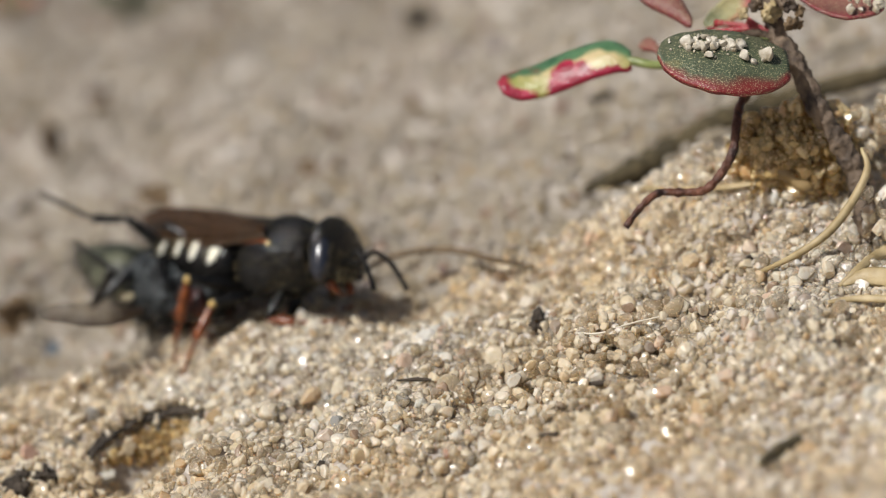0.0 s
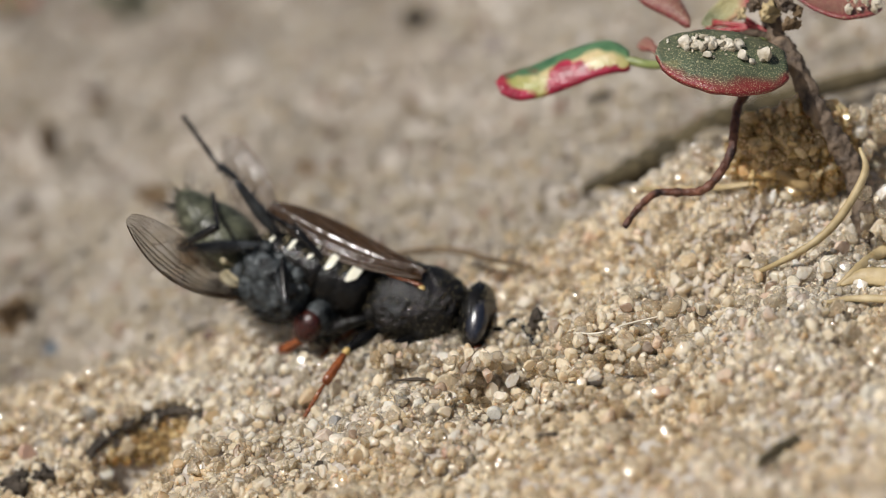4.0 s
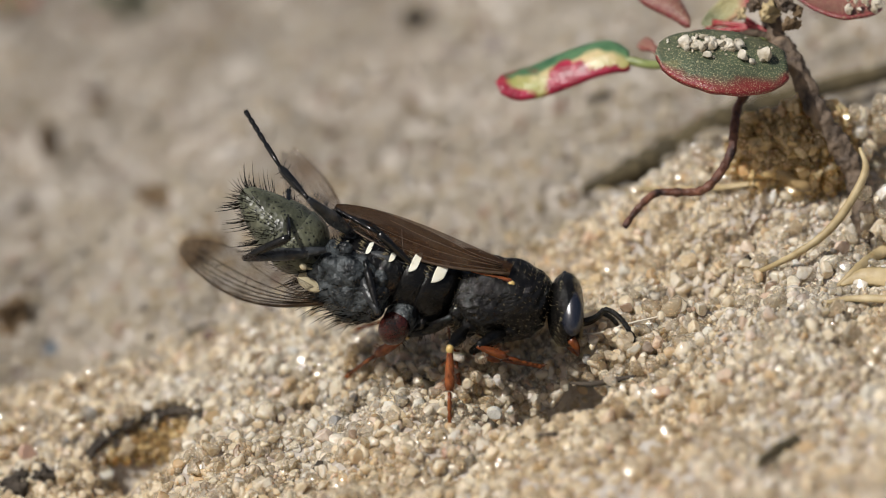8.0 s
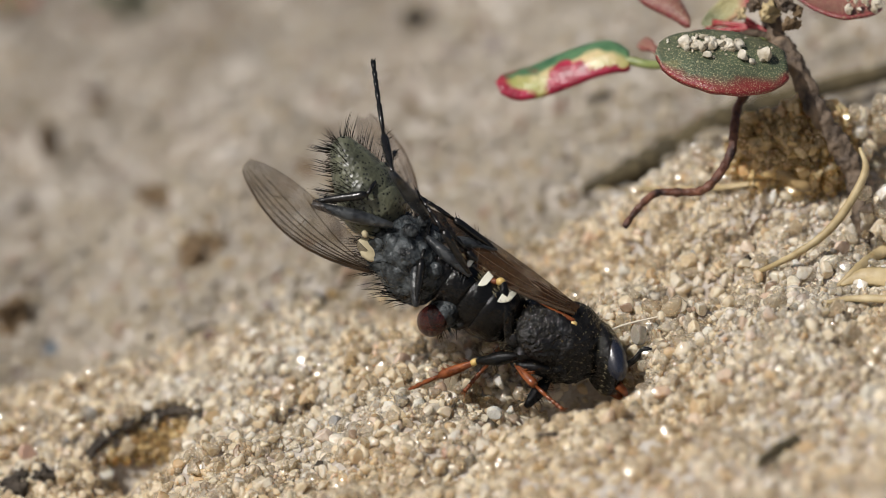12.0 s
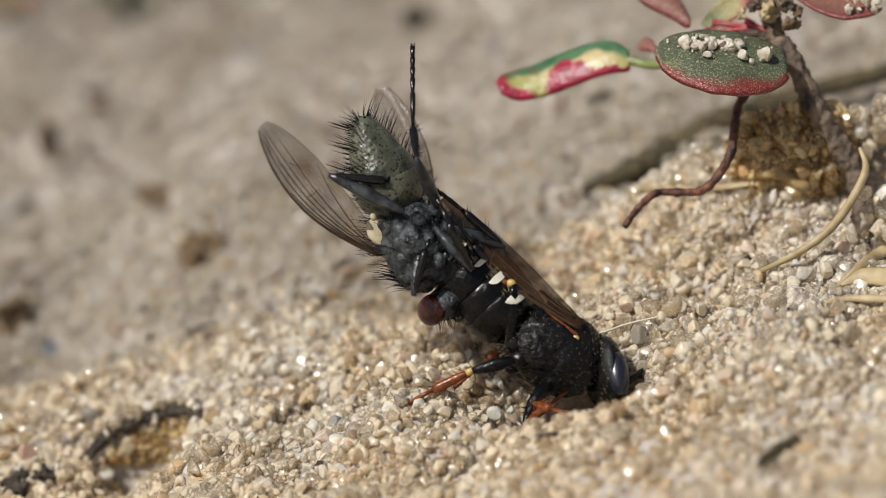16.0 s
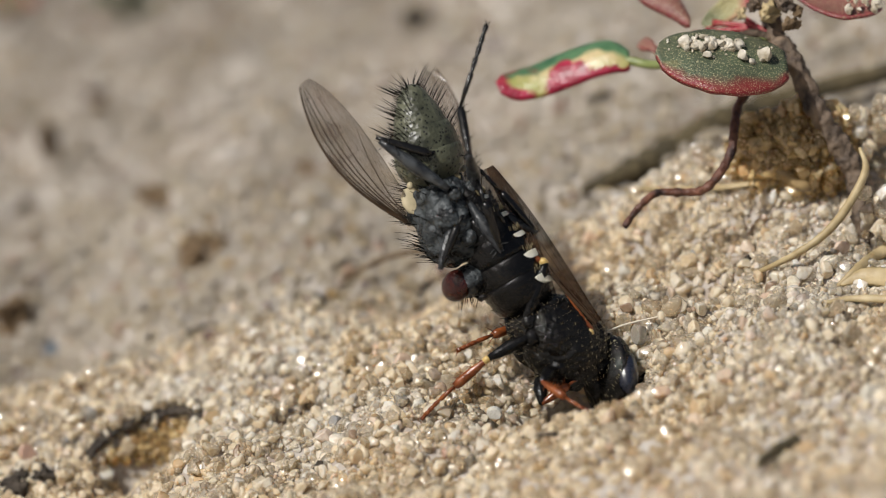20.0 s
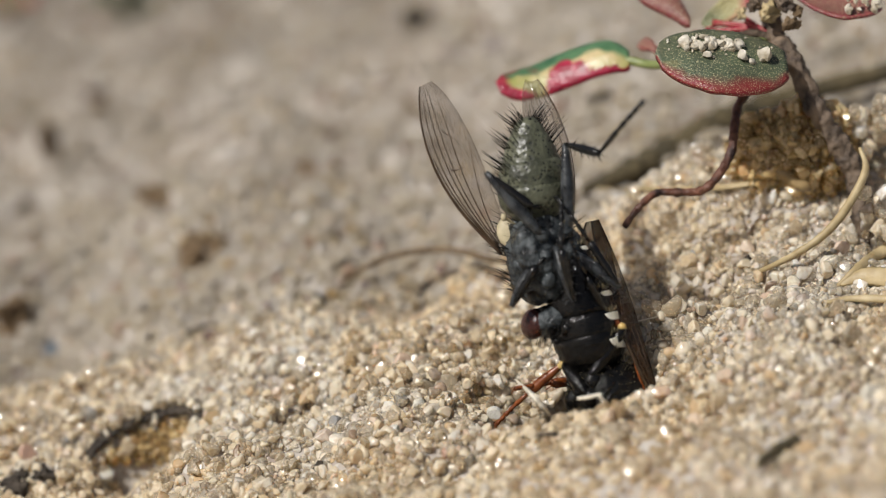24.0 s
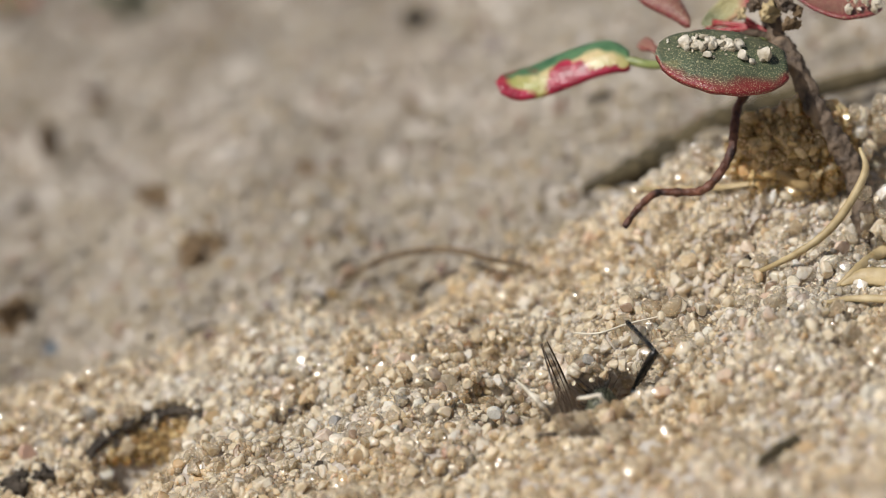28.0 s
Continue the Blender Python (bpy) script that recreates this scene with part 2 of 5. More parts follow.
def thing(name, label, category, group="", kind="", at=(0, 0, 0)):
    ob = new(name)
    ob.empty_display_size = MM
    ob.location = Vector(at) * MM
    return tagged(ob, label, category, group, kind)


def bezier(points, n):
    """n + 1 points on a smooth curve through the given points."""
    p = [Vector(q) for q in points]
    p = [p[0] * 2 - p[1]] + p + [p[-1] * 2 - p[-2]]
    out = []
    segs = len(p) - 3
    for i in range(n + 1):
        x = min(i / n * segs, segs - 1e-6)
        k, f = int(x), x - int(x)
        a, b, c, d = p[k:k + 4]
        out.append(0.5 * (2 * b + (c - a) * f + (2 * a - 5 * b + 4 * c - d) * f * f + (3 * b - a - 3 * c + d) * f ** 3))
    return out


def tube(bm, pts, radii, seg=7, flat=1.0):
    """A tube along pts; radii: one number or one for each point."""
    pts = [Vector(p) for p in pts]
    if isinstance(radii, (int, float)):
        radii = [radii] * len(pts)
    side = None
    rings = []
    for i, p in enumerate(pts):
        d = (pts[min(i + 1, len(pts) - 1)] - pts[max(i - 1, 0)]).normalized()
        if side is None:
            side = d.orthogonal().normalized()
        side = (side - d * side.dot(d)).normalized()
        up = d.cross(side)
        rings.append([bm.verts.new(p + (side * math.cos(a) + up * math.sin(a) * flat) * radii[i]) for a in (2 * math.pi * k / seg for k in range(seg))])
    for a, b in zip(rings, rings[1:]):
        for k in range(seg):
            bm.faces.new((a[k], a[(k + 1) % seg], b[(k + 1) % seg], b[k]))
    bm.faces.new(rings[0][::-1])
    bm.faces.new(rings[-1])
    return bm


def body_ring(row, phi):
    """A point of a lofted body: row (x, half width, half height, centre z); phi from the back (0) to the belly (pi), to the left."""
    x, w, h, z = row
    return Vector((x, w * math.sin(phi), z + h * math.cos(phi)))


def loft(bm, rows, seg=20):
    """A closed body along x from rows (x, half width, half height, centre z)."""
    rings = [[bm.verts.new(body_ring(r, 2 * math.pi * k / seg)) for k in range(seg)] for r in rows]
    for a, b in zip(rings, rings[1:]):
        for k in range(seg):
            bm.faces.new((a[k], b[k], b[(k + 1) % seg], a[(k + 1) % seg]))
    bm.faces.new(rings[0])
    bm.faces.new(rings[-1][::-1])
    bmesh.ops.recalc_face_normals(bm, faces=bm.faces)
    return bm


def smooth_rows(rows, n):
    """Rows of a loft, made finer by a smooth curve."""
    q = [bezier([(r[0], r[1], r[2]) for r in rows], n), bezier([(r[0], r[3], 0) for r in rows], n)]
    return [(a.x, max(a.y, 0.01), max(a.z, 0.01), b.y) for a, b in zip(*q)]


def pits(bm, size, depth):
    """Presses a net of small pits into a body."""
    for v in bm.verts:
        dist = noise.voronoi(v.co / size)[0]
        v.co -= v.normal * depth * (1 - min(1.0, dist[0] * 1.6))
    return bm


def ball(bm, at, size, turn=(0, 0, 0), level=2):
    """An ellipsoid with half axes size."""
    m = Matrix.Translation(at) @ Euler([radians(a) for a in turn]).to_matrix().to_4x4() @ Matrix.Diagonal((*size, 1))
    bmesh.ops.create_icosphere(bm, subdivisions=level, radius=1.0, matrix=m)
    return bm


def lump(bm, at, size, seed, level=2, rough=0.25):
    """A ragged pebble or crumb."""
    first = len(bm.verts)
    ball(bm, at, size, (seed * 37 % 180, seed * 71 % 180, seed * 53 % 180), level)
    bm.verts.ensure_lookup_table()
    c = Vector(at)
    for v in bm.verts[first:]:
        d = v.co - c
        n = d.normalized()
        v.co = c + d * (1 + rough * (noise.noise(n * 1.7 + Vector((seed * 3.1, 0, 0))) + 0.5 * noise.noise(n * 5.0 + Vector((seed, 0, 0)))))
    return bm


def hair(bm, root, tip, r, bend=None):
    """One bristle, three-sided, tapering."""
    root, tip = Vector(root), Vector(tip)
    mid = (root + tip) / 2 + (Vector(bend) if bend else Vector((0, 0, 0)))
    tube(bm, [root, mid, tip], [r, r * 0.75, r * 0.15], 4)


def blade(along, across, width, curl, n=18, m=10, thick=0.10, arch=0.0, full=0.55):
    """A leaf blade from along[0] to along[-1] in millimetres; across: the direction of its lower half's edge; uv u along, v from that edge."""
    bm = bmesh.new()
    uv = bm.loops.layers.uv.new("uv")
    spine = bezier(along, n)
    across = Vector(across).normalized()
    d = (spine[-1] - spine[0]).normalized()
    up = across.cross(d).normalized()
    rows, coord = [], {}
    for i, p in enumerate(spine):
        s = i / n
        half = width * max(0.06, math.sin(math.pi * min(1, 0.04 + 0.96 * s)) ** full)
        row = []
        for j in range(m + 1):
            q = 1 - 2 * j / m
            rag = 1 + 0.05 * noise.noise(Vector((s * 9, q * 3, width * 7)))
            v = bm.verts.new(p + across * q * half * rag + up * (curl * q * q * half + arch * math.sin(math.pi * s)))
            coord[v] = (s, (1 - q) / 2)
            row.append(v)
        rows.append(row)
    for a, b in zip(rows, rows[1:]):
        for j in range(m):
            bm.faces.new((a[j], a[j + 1], b[j + 1], b[j]))
    low = {v: bm.verts.new(v.co - up * thick) for v in list(coord)}
    for v, w in low.items():
        coord[w] = coord[v]
    for f in list(bm.faces):
        bm.faces.new([low[v] for v in reversed(f.verts)])
    rim = [r[0] for r in rows] + rows[-1][1:] + [r[-1] for r in reversed(rows[:-1])] + list(reversed(rows[0][1:-1]))
    for a, b in zip(rim, rim[1:] + rim[:1]):
        bm.faces.new((a, b, low[b], low[a]))
    bmesh.ops.recalc_face_normals(bm, faces=bm.faces)
    for f in bm.faces:
        for lp in f.loops:
            lp[uv].uv = coord[lp.vert]
    return bm


def blade_point(along, across, width, curl, arch, full, s, q):
    """A point on the upper face of such a blade: s along it, q across (1 the lower edge)."""
    p = bezier(along, 40)
    across = Vector(across).normalized()
    up = across.cross((p[-1] - p[0]).normalized()).normalized()
    half = width * max(0.06, math.sin(math.pi * min(1, 0.04 + 0.96 * s)) ** full)
    return p[round(s * 40)] + across * q * half + up * (curl * q * q * half + arch * math.sin(math.pi * s) - 0.13), -up


# ---- the ground's form (millimetres) ----
_rng = np.random.RandomState(7)
WAVES = [(2 * math.pi / lam * math.cos(a), 2 * math.pi / lam * math.sin(a), p, amp)
         for lam, amp, count in ((11.0, 0.22, 6), (5.0, 0.10, 7), (2.1, 0.050, 9), (1.0, 0.030, 9))
         for a, p in zip(_rng.uniform(0, math.pi, count), _rng.uniform(0, 6.28, count))]


def sm(x):
    x = np.clip(x, 0, 1)
    return x * x * (3 - 2 * x)


def burrow(x, y):
    """Depth of the dug pit: a bowl with a shaft by its near rim."""
    bowl = 1.3 * sm((1.12 - np.hypot((x - 3.5) / 2.7, (y + 2.8) / 2.75)) * 1.35)
    side = 1.1 * sm((1.1 - np.hypot((x - 2.4) / 1.5, (y + 3.5) / 1.3)) * 1.4)
    return bowl + side + shaft(x, y)


def shaft(x, y):
    return 7.0 * sm((1.22 - np.hypot((x - 3.75) / 1.4, (y + 2.8) / 1.35)) / 0.36)


def lean(x, y):
    """The shaft runs back and to the side under the sand as it goes down."""
    s = shaft(x, y)
    return 0.25 * s, 1.15 * s


def dip(x, y):
    """Depth of the small hollow under the crust."""
    return 1.25 * sm((1.25 - np.hypot((x + 8.0) / 1.25, (y - 0.95 - 0.25 * (x + 8.0)) / 0.52)) / 0.5)


def height(x, y):
    x, y = np.asarray(x, float), np.asarray(y, float)
    near = np.exp(-((np.hypot(x, y) / 70.0) ** 2))
    z = -3.56 + 0.29 * 30 * np.tanh(x / 30)
    far = 1 + 0.3 * sm((y - 8) / 15)
    for kx, ky, p, amp in WAVES:
        z = z + amp * far * near * np.sin(kx * x + ky * y + p)
    crest = 2.05 * sm((x - 0.5) / 9.0) * near
    dy = y - 4.6
    z = z + crest * np.where(dy < 0, np.exp(-(dy / 3.0) ** 2), np.exp(-(dy / 1.5) ** 2)) - 0.45 * sm((x - 1.0) / 4.0) * near * np.exp(-((y - 8.2) / 1.5) ** 2)
    z = z + 1.25 * np.exp(-((x - 9.4) / 1.5) ** 2 - ((y - 3.9) / 1.3) ** 2)
    z = z + 0.35 * np.exp(-((x + 0.2) / 2.2) ** 2 - ((y - 0.6) / 1.6) ** 2)
    z = z - dip(x, y)
    hollow = 1.5 * np.exp(-((x + 8.0) / 1.25) ** 2 - ((y - 0.0) / 0.8) ** 2)
    return z - hollow - burrow(x, y)


def rest(x, y):
    return Vector((x, y, float(height(x, y))))


def ground_at(across, up, fill=True):
    """The point of the ground that lies at that place across and up, found along the line of sight; fill: as if the pit were closed."""
    away = np.arange(-16.0, 60.0, 0.04)
    k = 1 + away / (REACH * 1000)
    x, y, z = (AX_U[i] * across * k + AX_V[i] * up * k + AX_W[i] * away for i in range(3))
    g = height(x, y) + (burrow(x, y) if fill else 0)
    i = int(np.argmax(z <= g)) if (z <= g).any() else len(away) - 1
    return Vector((x[i], y[i], g[i]))


def build_ground():
    def line(lo, hi, step, fine, end):
        a = list(np.arange(lo, hi, step))
        if fine:
            a = [v for v in a if not fine[0] < v < fine[1]] + list(np.arange(fine[0], fine[1], 0.13))
        s, v = step, hi
        out = []
        while v < end:
            s *= 1.28
            v += s
            out.append(v)
        s, v, back = step, lo, []
        while v > -end:
            s *= 1.28
            v -= s
            back.append(v)
        return np.array(sorted(back + a + out))
    xs, ys = line(-15, 15, 0.28, (1.5, 6.5), 90000), line(-17, 42, 0.30, (-6.5, -1.5), 90000)
    gx, gy = np.meshgrid(xs, ys)
    sx, sy = lean(gx, gy)
    co = np.stack([gx + sx, gy + sy, height(gx, gy)], -1).reshape(-1, 3) * MM
    nx, ny = len(xs), len(ys)
    i = (np.arange(ny - 1)[:, None] * nx + np.arange(nx - 1)[None]).ravel()
    mesh_object("ground", co, np.stack([i, i + 1, i + nx + 1, i + nx], 1), GROUND, "packed pale beige sandy ground with a dug pit", "ground", "structure")


def mesh_object(name, co, faces, material, label="", category="", kind="", smooth=True):
    k = faces.shape[1]
    me = bpy.data.meshes.new(name)
    me.vertices.add(len(co))
    me.vertices.foreach_set("co", np.ascontiguousarray(co, np.float32).ravel())
    me.loops.add(faces.size)
    me.loops.foreach_set("vertex_index", np.ascontiguousarray(faces, np.int32).ravel())
    me.polygons.add(len(faces))
    me.polygons.foreach_set("loop_start", np.arange(0, faces.size, k, dtype=np.int32))
    me.polygons.foreach_set("use_smooth", np.full(len(faces), smooth))
    me.update(calc_edges=True)
    me.validate()
    me.materials.append(material)
    return tagged(new(name, me), label, category, "", kind)


# ---- sand grains ----
def grain_shapes(level, count, seed):
    """Worn quartz grains: icospheres squeezed and cut flat on a few sides."""
    r = np.random.RandomState(seed)
    bm = bmesh.new()
    bmesh.ops.create_icosphere(bm, subdivisions=level, radius=1.0)
    base = np.array([v.co[:] for v in bm.verts])
    faces = np.array([[v.index for v in f.verts] for f in bm.faces])
    bm.free()
    shapes = []
    for _ in range(count):
        v = base * (1 + 0.10 * np.sin(base @ r.normal(0, 2.2, (3, 3)) + r.uniform(0, 6, 3)).sum(1, keepdims=True) / 2)
        for _ in range(r.randint(6, 11)):
            n = r.normal(size=3)
            n /= np.linalg.norm(n)
            over = np.maximum(0, v @ n - r.uniform(0.47, 0.84))
            v = v - over[:, None] * n
        shapes.append(v * r.uniform(0.80, 1.42, 3))
    return np.array(shapes), faces


def turns(r, n):
    q = r.normal(size=(n, 4))
    q /= np.linalg.norm(q, axis=1, keepdims=True)
    w, x, y, z = q.T
    return np.stack([1 - 2 * (y * y + z * z), 2 * (x * y - z * w), 2 * (x * z + y * w), 2 * (x * y + z * w), 1 - 2 * (x * x + z * z), 2 * (y * z - x * w),
                     2 * (x * z - y * w), 2 * (y * z + x * w), 1 - 2 * (x * x + y * y)], -1).reshape(-1, 3, 3)


def grain_mesh(centres, radii, level, seed):
    r = np.random.RandomState(seed)
    shapes, faces = grain_shapes(level, 24, seed)
    n = len(centres)
    v = np.einsum("nij,nkj->nki", turns(r, n), shapes[r.randint(0, len(shapes), n)]) * radii[:, None, None] + centres[:, None, :]
    f = faces[None] + (np.arange(n) * shapes.shape[1])[:, None, None]
    return v.reshape(-1, 3) * MM, f.reshape(-1, 3)


def scatter(r, x0, x1, y0, y1, step):
    """Jittered rows of places with grain radii."""
    gx, gy = np.meshgrid(np.arange(x0, x1, step), np.arange(y0, y1, step * 0.87))
    gx = gx + (np.arange(gx.shape[0]) % 2)[:, None] * step * 0.5
    x = (gx + r.uniform(-0.38, 0.38, gx.shape) * step).ravel()
    y = (gy + r.uniform(-0.38, 0.38, gy.shape) * step).ravel()
    rad = np.clip(r.lognormal(math.log(0.128), 0.30, x.size), 0.06, 0.27)
    return x, y, rad


def build_grains():
    r = np.random.RandomState(11)
    sets = []
    for x0, x1, y0, y1, step in ((-12.6, 12.6, -7.2, 7.0, 0.205), (-12.6, 12.6, -7.2, 7.0, 0.42), (0.3, 6.6, -6.4, 0.6, 0.24), (1.5, 6.6, -6.4, -1.0, 0.22)):
        x, y, rad = scatter(r, x0, x1, y0, y1, step)
        lift = rad * np.where(r.rand(x.size) < 0.16, r.uniform(0.7, 1.3, x.size), r.uniform(-0.25, 0.45, x.size))
        keep = (shaft(x, y) < 1.7) & (r.rand(x.size) > 0.92 * sm((y - 4.4) / 2.4))
        sx, sy = lean(x, y)
        sets.append((np.stack([x + sx, y + sy, height(x, y) + lift], -1)[keep], rad[keep]))
    co, rad = np.concatenate([s[0] for s in sets]), np.concatenate([s[1] for s in sets])
    # the belt round the burrow in finer meshes
    belt = np.abs(co @ np.array(AX_W[:]) + 0.6) < 2.0
    v, f = grain_mesh(co[belt], rad[belt], 3, 21)
    mesh_object("sand", v, f, SAND, "loose pale quartz sand grains around the burrow", "sand", "stuff")
    v, f = grain_mesh(co[~belt], rad[~belt], 2, 24)
    mesh_object("sand", v, f, SAND, "loose pale quartz sand grains beside the burrow", "sand", "stuff", False)
    x, y, rad = scatter(r, -12.6, 12.6, -7.2, 7.0, 0.15)
    keep = (shaft(x, y) < 0.3) & (r.rand(x.size) < 0.7 - 0.65 * sm((y - 4.4) / 2.4))
    co, f = grain_mesh(np.stack([x, y, height(x, y) + r.uniform(0.0, 0.15, x.size)], -1)[keep], rad[keep] * 0.55, 1, 27)
    mesh_object("fine_sand", co, f, SAND, "fine sand filling the gaps between larger grains", "sand", "stuff", False)
    sets = []
    for x0, x1, y0, y1, step in ((-13, 13, 5.4, 16, 0.21), (-15, 15, 16, 40, 0.27), (-16, 16, 9, 38, 0.7)):
        x, y, rad = scatter(r, x0, x1, y0, y1, step)
        sets.append((np.stack([x, y, height(x, y) + rad * r.uniform(-0.2, 0.8, x.size)], -1), rad))
    x, y, rad = scatter(r, -13, 13, -16.5, -7.2, 0.26)
    co, f = grain_mesh(np.stack([x, y, height(x, y) + rad * r.uniform(-0.2, 0.7, x.size)], -1), rad, 2, 23)
    mesh_object("sand", co, f, SAND, "loose pale sand grains before the burrow", "sand", "stuff", False)
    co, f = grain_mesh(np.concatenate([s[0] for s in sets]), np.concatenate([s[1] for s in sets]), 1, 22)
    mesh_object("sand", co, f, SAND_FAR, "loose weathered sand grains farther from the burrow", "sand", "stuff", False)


# ---- the seedling and its root ----
def build_plant():
    base = place(*(11.18, 0.69), 1.2)
    plant = thing("seedling", "small seedling with red-rimmed green leaves and brown twisted stem", "plant", at=base)

    def rel(pts):
        return [place(*p) - base for p in pts]
    bm = bmesh.new()
    pts = bezier(rel([(*(11.45, 0.01), 1.4), (*(11.15, 0.84), 1.2), (*(10.91, 1.96), 1.3), (*(10.40, 2.94), 1.2), (*(9.83, 3.84), 1.1), (*(9.31, 4.96), 1.2), (*(8.81, 5.78), 1.6), (*(8.56, 7.06), 2.2)]), 130)
    tube(bm, pts, [0.30 * (1 + 0.22 * noise.noise(Vector((i * 0.20, 3, 1)))) * (1.0 - 0.18 * i / 130) for i in range(131)], 22)
    bm.normal_update()
    for v in bm.verts:
        v.co += v.normal * (0.10 * noise.noise(Vector((v.co.x * 6, v.co.y * 6, v.co.z * 2.2))) + 0.05 * noise.noise(v.co * 12))
    part("stem", bm, BARK, plant, "thick dark brown ridged stem")
    bm = bmesh.new()
    tube(bm, bezier(rel([(*(8.90, 5.56), 1.6), (*(8.18, 5.71), 1.4), (*(7.58, 5.48), 1.0)]), 10), [0.13] * 11, 8)
    part("leaf_stalk", bm, BARK, plant)
    bm = bmesh.new()
    pts = bezier(rel([(*(4.80, 0.58), 0.6), (*(5.19, 1.09), 0.7), (*(5.66, 1.48), 0.7), (*(6.31, 1.50), 0.7), (*(6.91, 1.57), 0.6), (*(7.36, 2.04), 0.6), (*(7.66, 2.64), 0.7), (*(7.73, 3.24), 0.9), (*(7.88, 3.91), 1.5), (*(8.41, 4.51), 1.6), (*(9.16, 4.66), 1.5)]), 60)
    tube(bm, pts, [(0.09 + 0.035 * min(1, i / 30)) * (1 + 0.5 * noise.noise(Vector((i * 0.8, 0, 5)))) for i in range(61)], 10)
    part("aerial_root", bm, ROOT, plant, "thin red-brown curling root")
    big = (rel([(*(9.11, 4.84), 0.1), (*(7.43, 5.04), -0.4), (*(5.63, 5.11), -0.2)]), AX_V * -1.0 - AX_W * 0.85 + AX_U * 0.10)
    part("leaf", blade(*big, 1.12, 0.10, 26, 14, 0.13, 0.10, 0.42), LEAF, plant, "broad oval green leaf with a crimson rim")
    part("leaf", blade(rel([(*(4.95, 5.02), 2.6), (*(4.3, 5.16), 2.7), (*(3.3, 4.84), 2.9), (*(2.2, 4.45), 3.0), (*(1.42, 4.36), 3.0)]), Vector(AX_V) * -1.0 - AX_W * 0.75, 0.62, 0.30, 30, 14, 0.10, 0.0, 0.36), LEAF_PATCHY, plant, "narrow yellow-green leaf with crimson edges")
    part("leaf", blade(rel([(*(5.78, 5.19), 2.9), (*(5.48, 5.41), 3.3), (*(5.19, 5.32), 3.6)]), AX_V * -1.0 - AX_W, 0.25, 0.1, 10, 6), LEAF_RED, plant)
    bm = bmesh.new()
    tube(bm, bezier(rel([(*(4.14, 4.93), 2.7), (*(4.89, 4.99), 2.6), (*(5.48, 4.89), 2.3), (*(6.08, 4.93), 1.6), (*(7.73, 5.33), 1.4), (*(8.81, 5.71), 1.6)]), 22), 0.13, 8)
    part("leaf_stalk", bm, plain("green_stalk", (0.16, 0.20, 0.06), (0.28, 0.32, 0.12), 0.4), plant, "pale green leaf stalk")
    part("leaf", blade(rel([(*(6.56, 6.01), 2.2), (*(6.08, 6.49), 2.4), (*(5.04, 6.79), 2.6)]), AX_V * -1.0 - AX_W * 0.6, 0.42, 0.3, 14, 8), LEAF_RED, plant, "reddish young leaf")
    part("leaf", blade(rel([(*(6.91, 5.93), 2.6), (*(7.66, 6.43), 2.8), (*(8.26, 6.98), 3.0)]), AX_V * -1.0 + AX_U * 0.8 - AX_W * 0.5, 0.33, 0.2, 14, 8), LEAF_OLD, plant)
    part("leaf", blade(rel([(*(9.16, 6.98), 1.6), (*(10.36, 6.53), 1.2), (*(11.66, 6.43), 1.0)]), AX_V * -1.0 - AX_W * 0.9, 0.62, 0.2, 18, 10), LEAF_RED, plant, "dull red leaf dusted with sand")
    for px in ((*(6.61, 5.71), 2.3), (*(7.16, 6.01), 2.4), (*(8.03, 6.08), 2.0)):
        bm = bmesh.new()
        tube(bm, bezier(rel([px, (*(8.41, 5.86), 1.9), (*(8.81, 5.71), 1.7)]), 8), 0.09, 6)
        part("leaf_stalk", bm, LEAF_OLD, plant)
    for i, (p, s) in enumerate((((*(9.23, 5.98), 0.9), 0.24), ((*(8.66, 6.28), 1.1), 0.30), ((*(8.26, 6.49), 1.3), 0.22), ((*(9.41, 6.31), 1.0), 0.16), ((*(7.91, 6.25), 1.5), 0.16), ((*(9.01, 6.53), 1.0), 0.26))):
        bm = lump(bmesh.new(), place(*p) - base, (s * 0.8, s * 0.7, s * 1.2), i + 3, 4, 0.7)
        part("bud", bm, (CLOD, STRAW, BARK)[i % 3], plant, "tan papery bud")
    # sand lying on the leaves
    r = np.random.RandomState(5)
    cs, rs = [], []
    spots = [(0.17, -0.22, 0.20), (0.20, -0.02, 0.09), (0.28, 0.06, 0.10), (0.78, -0.46, 0.19), (0.70, -0.30, 0.12)]
    spots += [(r.uniform(0.34, 0.78), r.normal(-0.42, 0.16), r.uniform(0.05, 0.14)) for _ in range(46)]
    spots += [(r.uniform(0.1, 0.9), r.uniform(-0.9, 0.3), r.uniform(0.03, 0.05)) for _ in range(20)]
    for s, q, rad in spots:
        p, out = blade_point(*big, 1.12, 0.10, 0.10, 0.42, s, q)
        cs.append((base + p + out * rad * 0.6)[:])
        rs.append(rad)
    for _ in range(16):
        cs.append(place(10.6 + 1.0 * r.rand(), 6.3 + 0.4 * r.rand(), 0.75)[:])
        rs.append(0.06 + 0.10 * r.rand())
    co, f = grain_mesh(np.array(cs), np.array(rs), 2, 31)
    mesh_object("leaf_sand", co, f, QUARTZ, "pale sand grains lying on the leaf", "sand", "stuff", False)
    # grains clinging to the stem's foot
    cs = [(base + Vector((r.normal(0.5, 0.35), r.normal(-0.2, 0.3), r.normal(0.1, 0.5))))[:] for _ in range(60)]
    cs += [(place(10.9 + 0.9 * r.rand(), 2.6 + 1.4 * r.rand(), 2.0 + 0.4 * r.rand()))[:] for _ in range(20)]
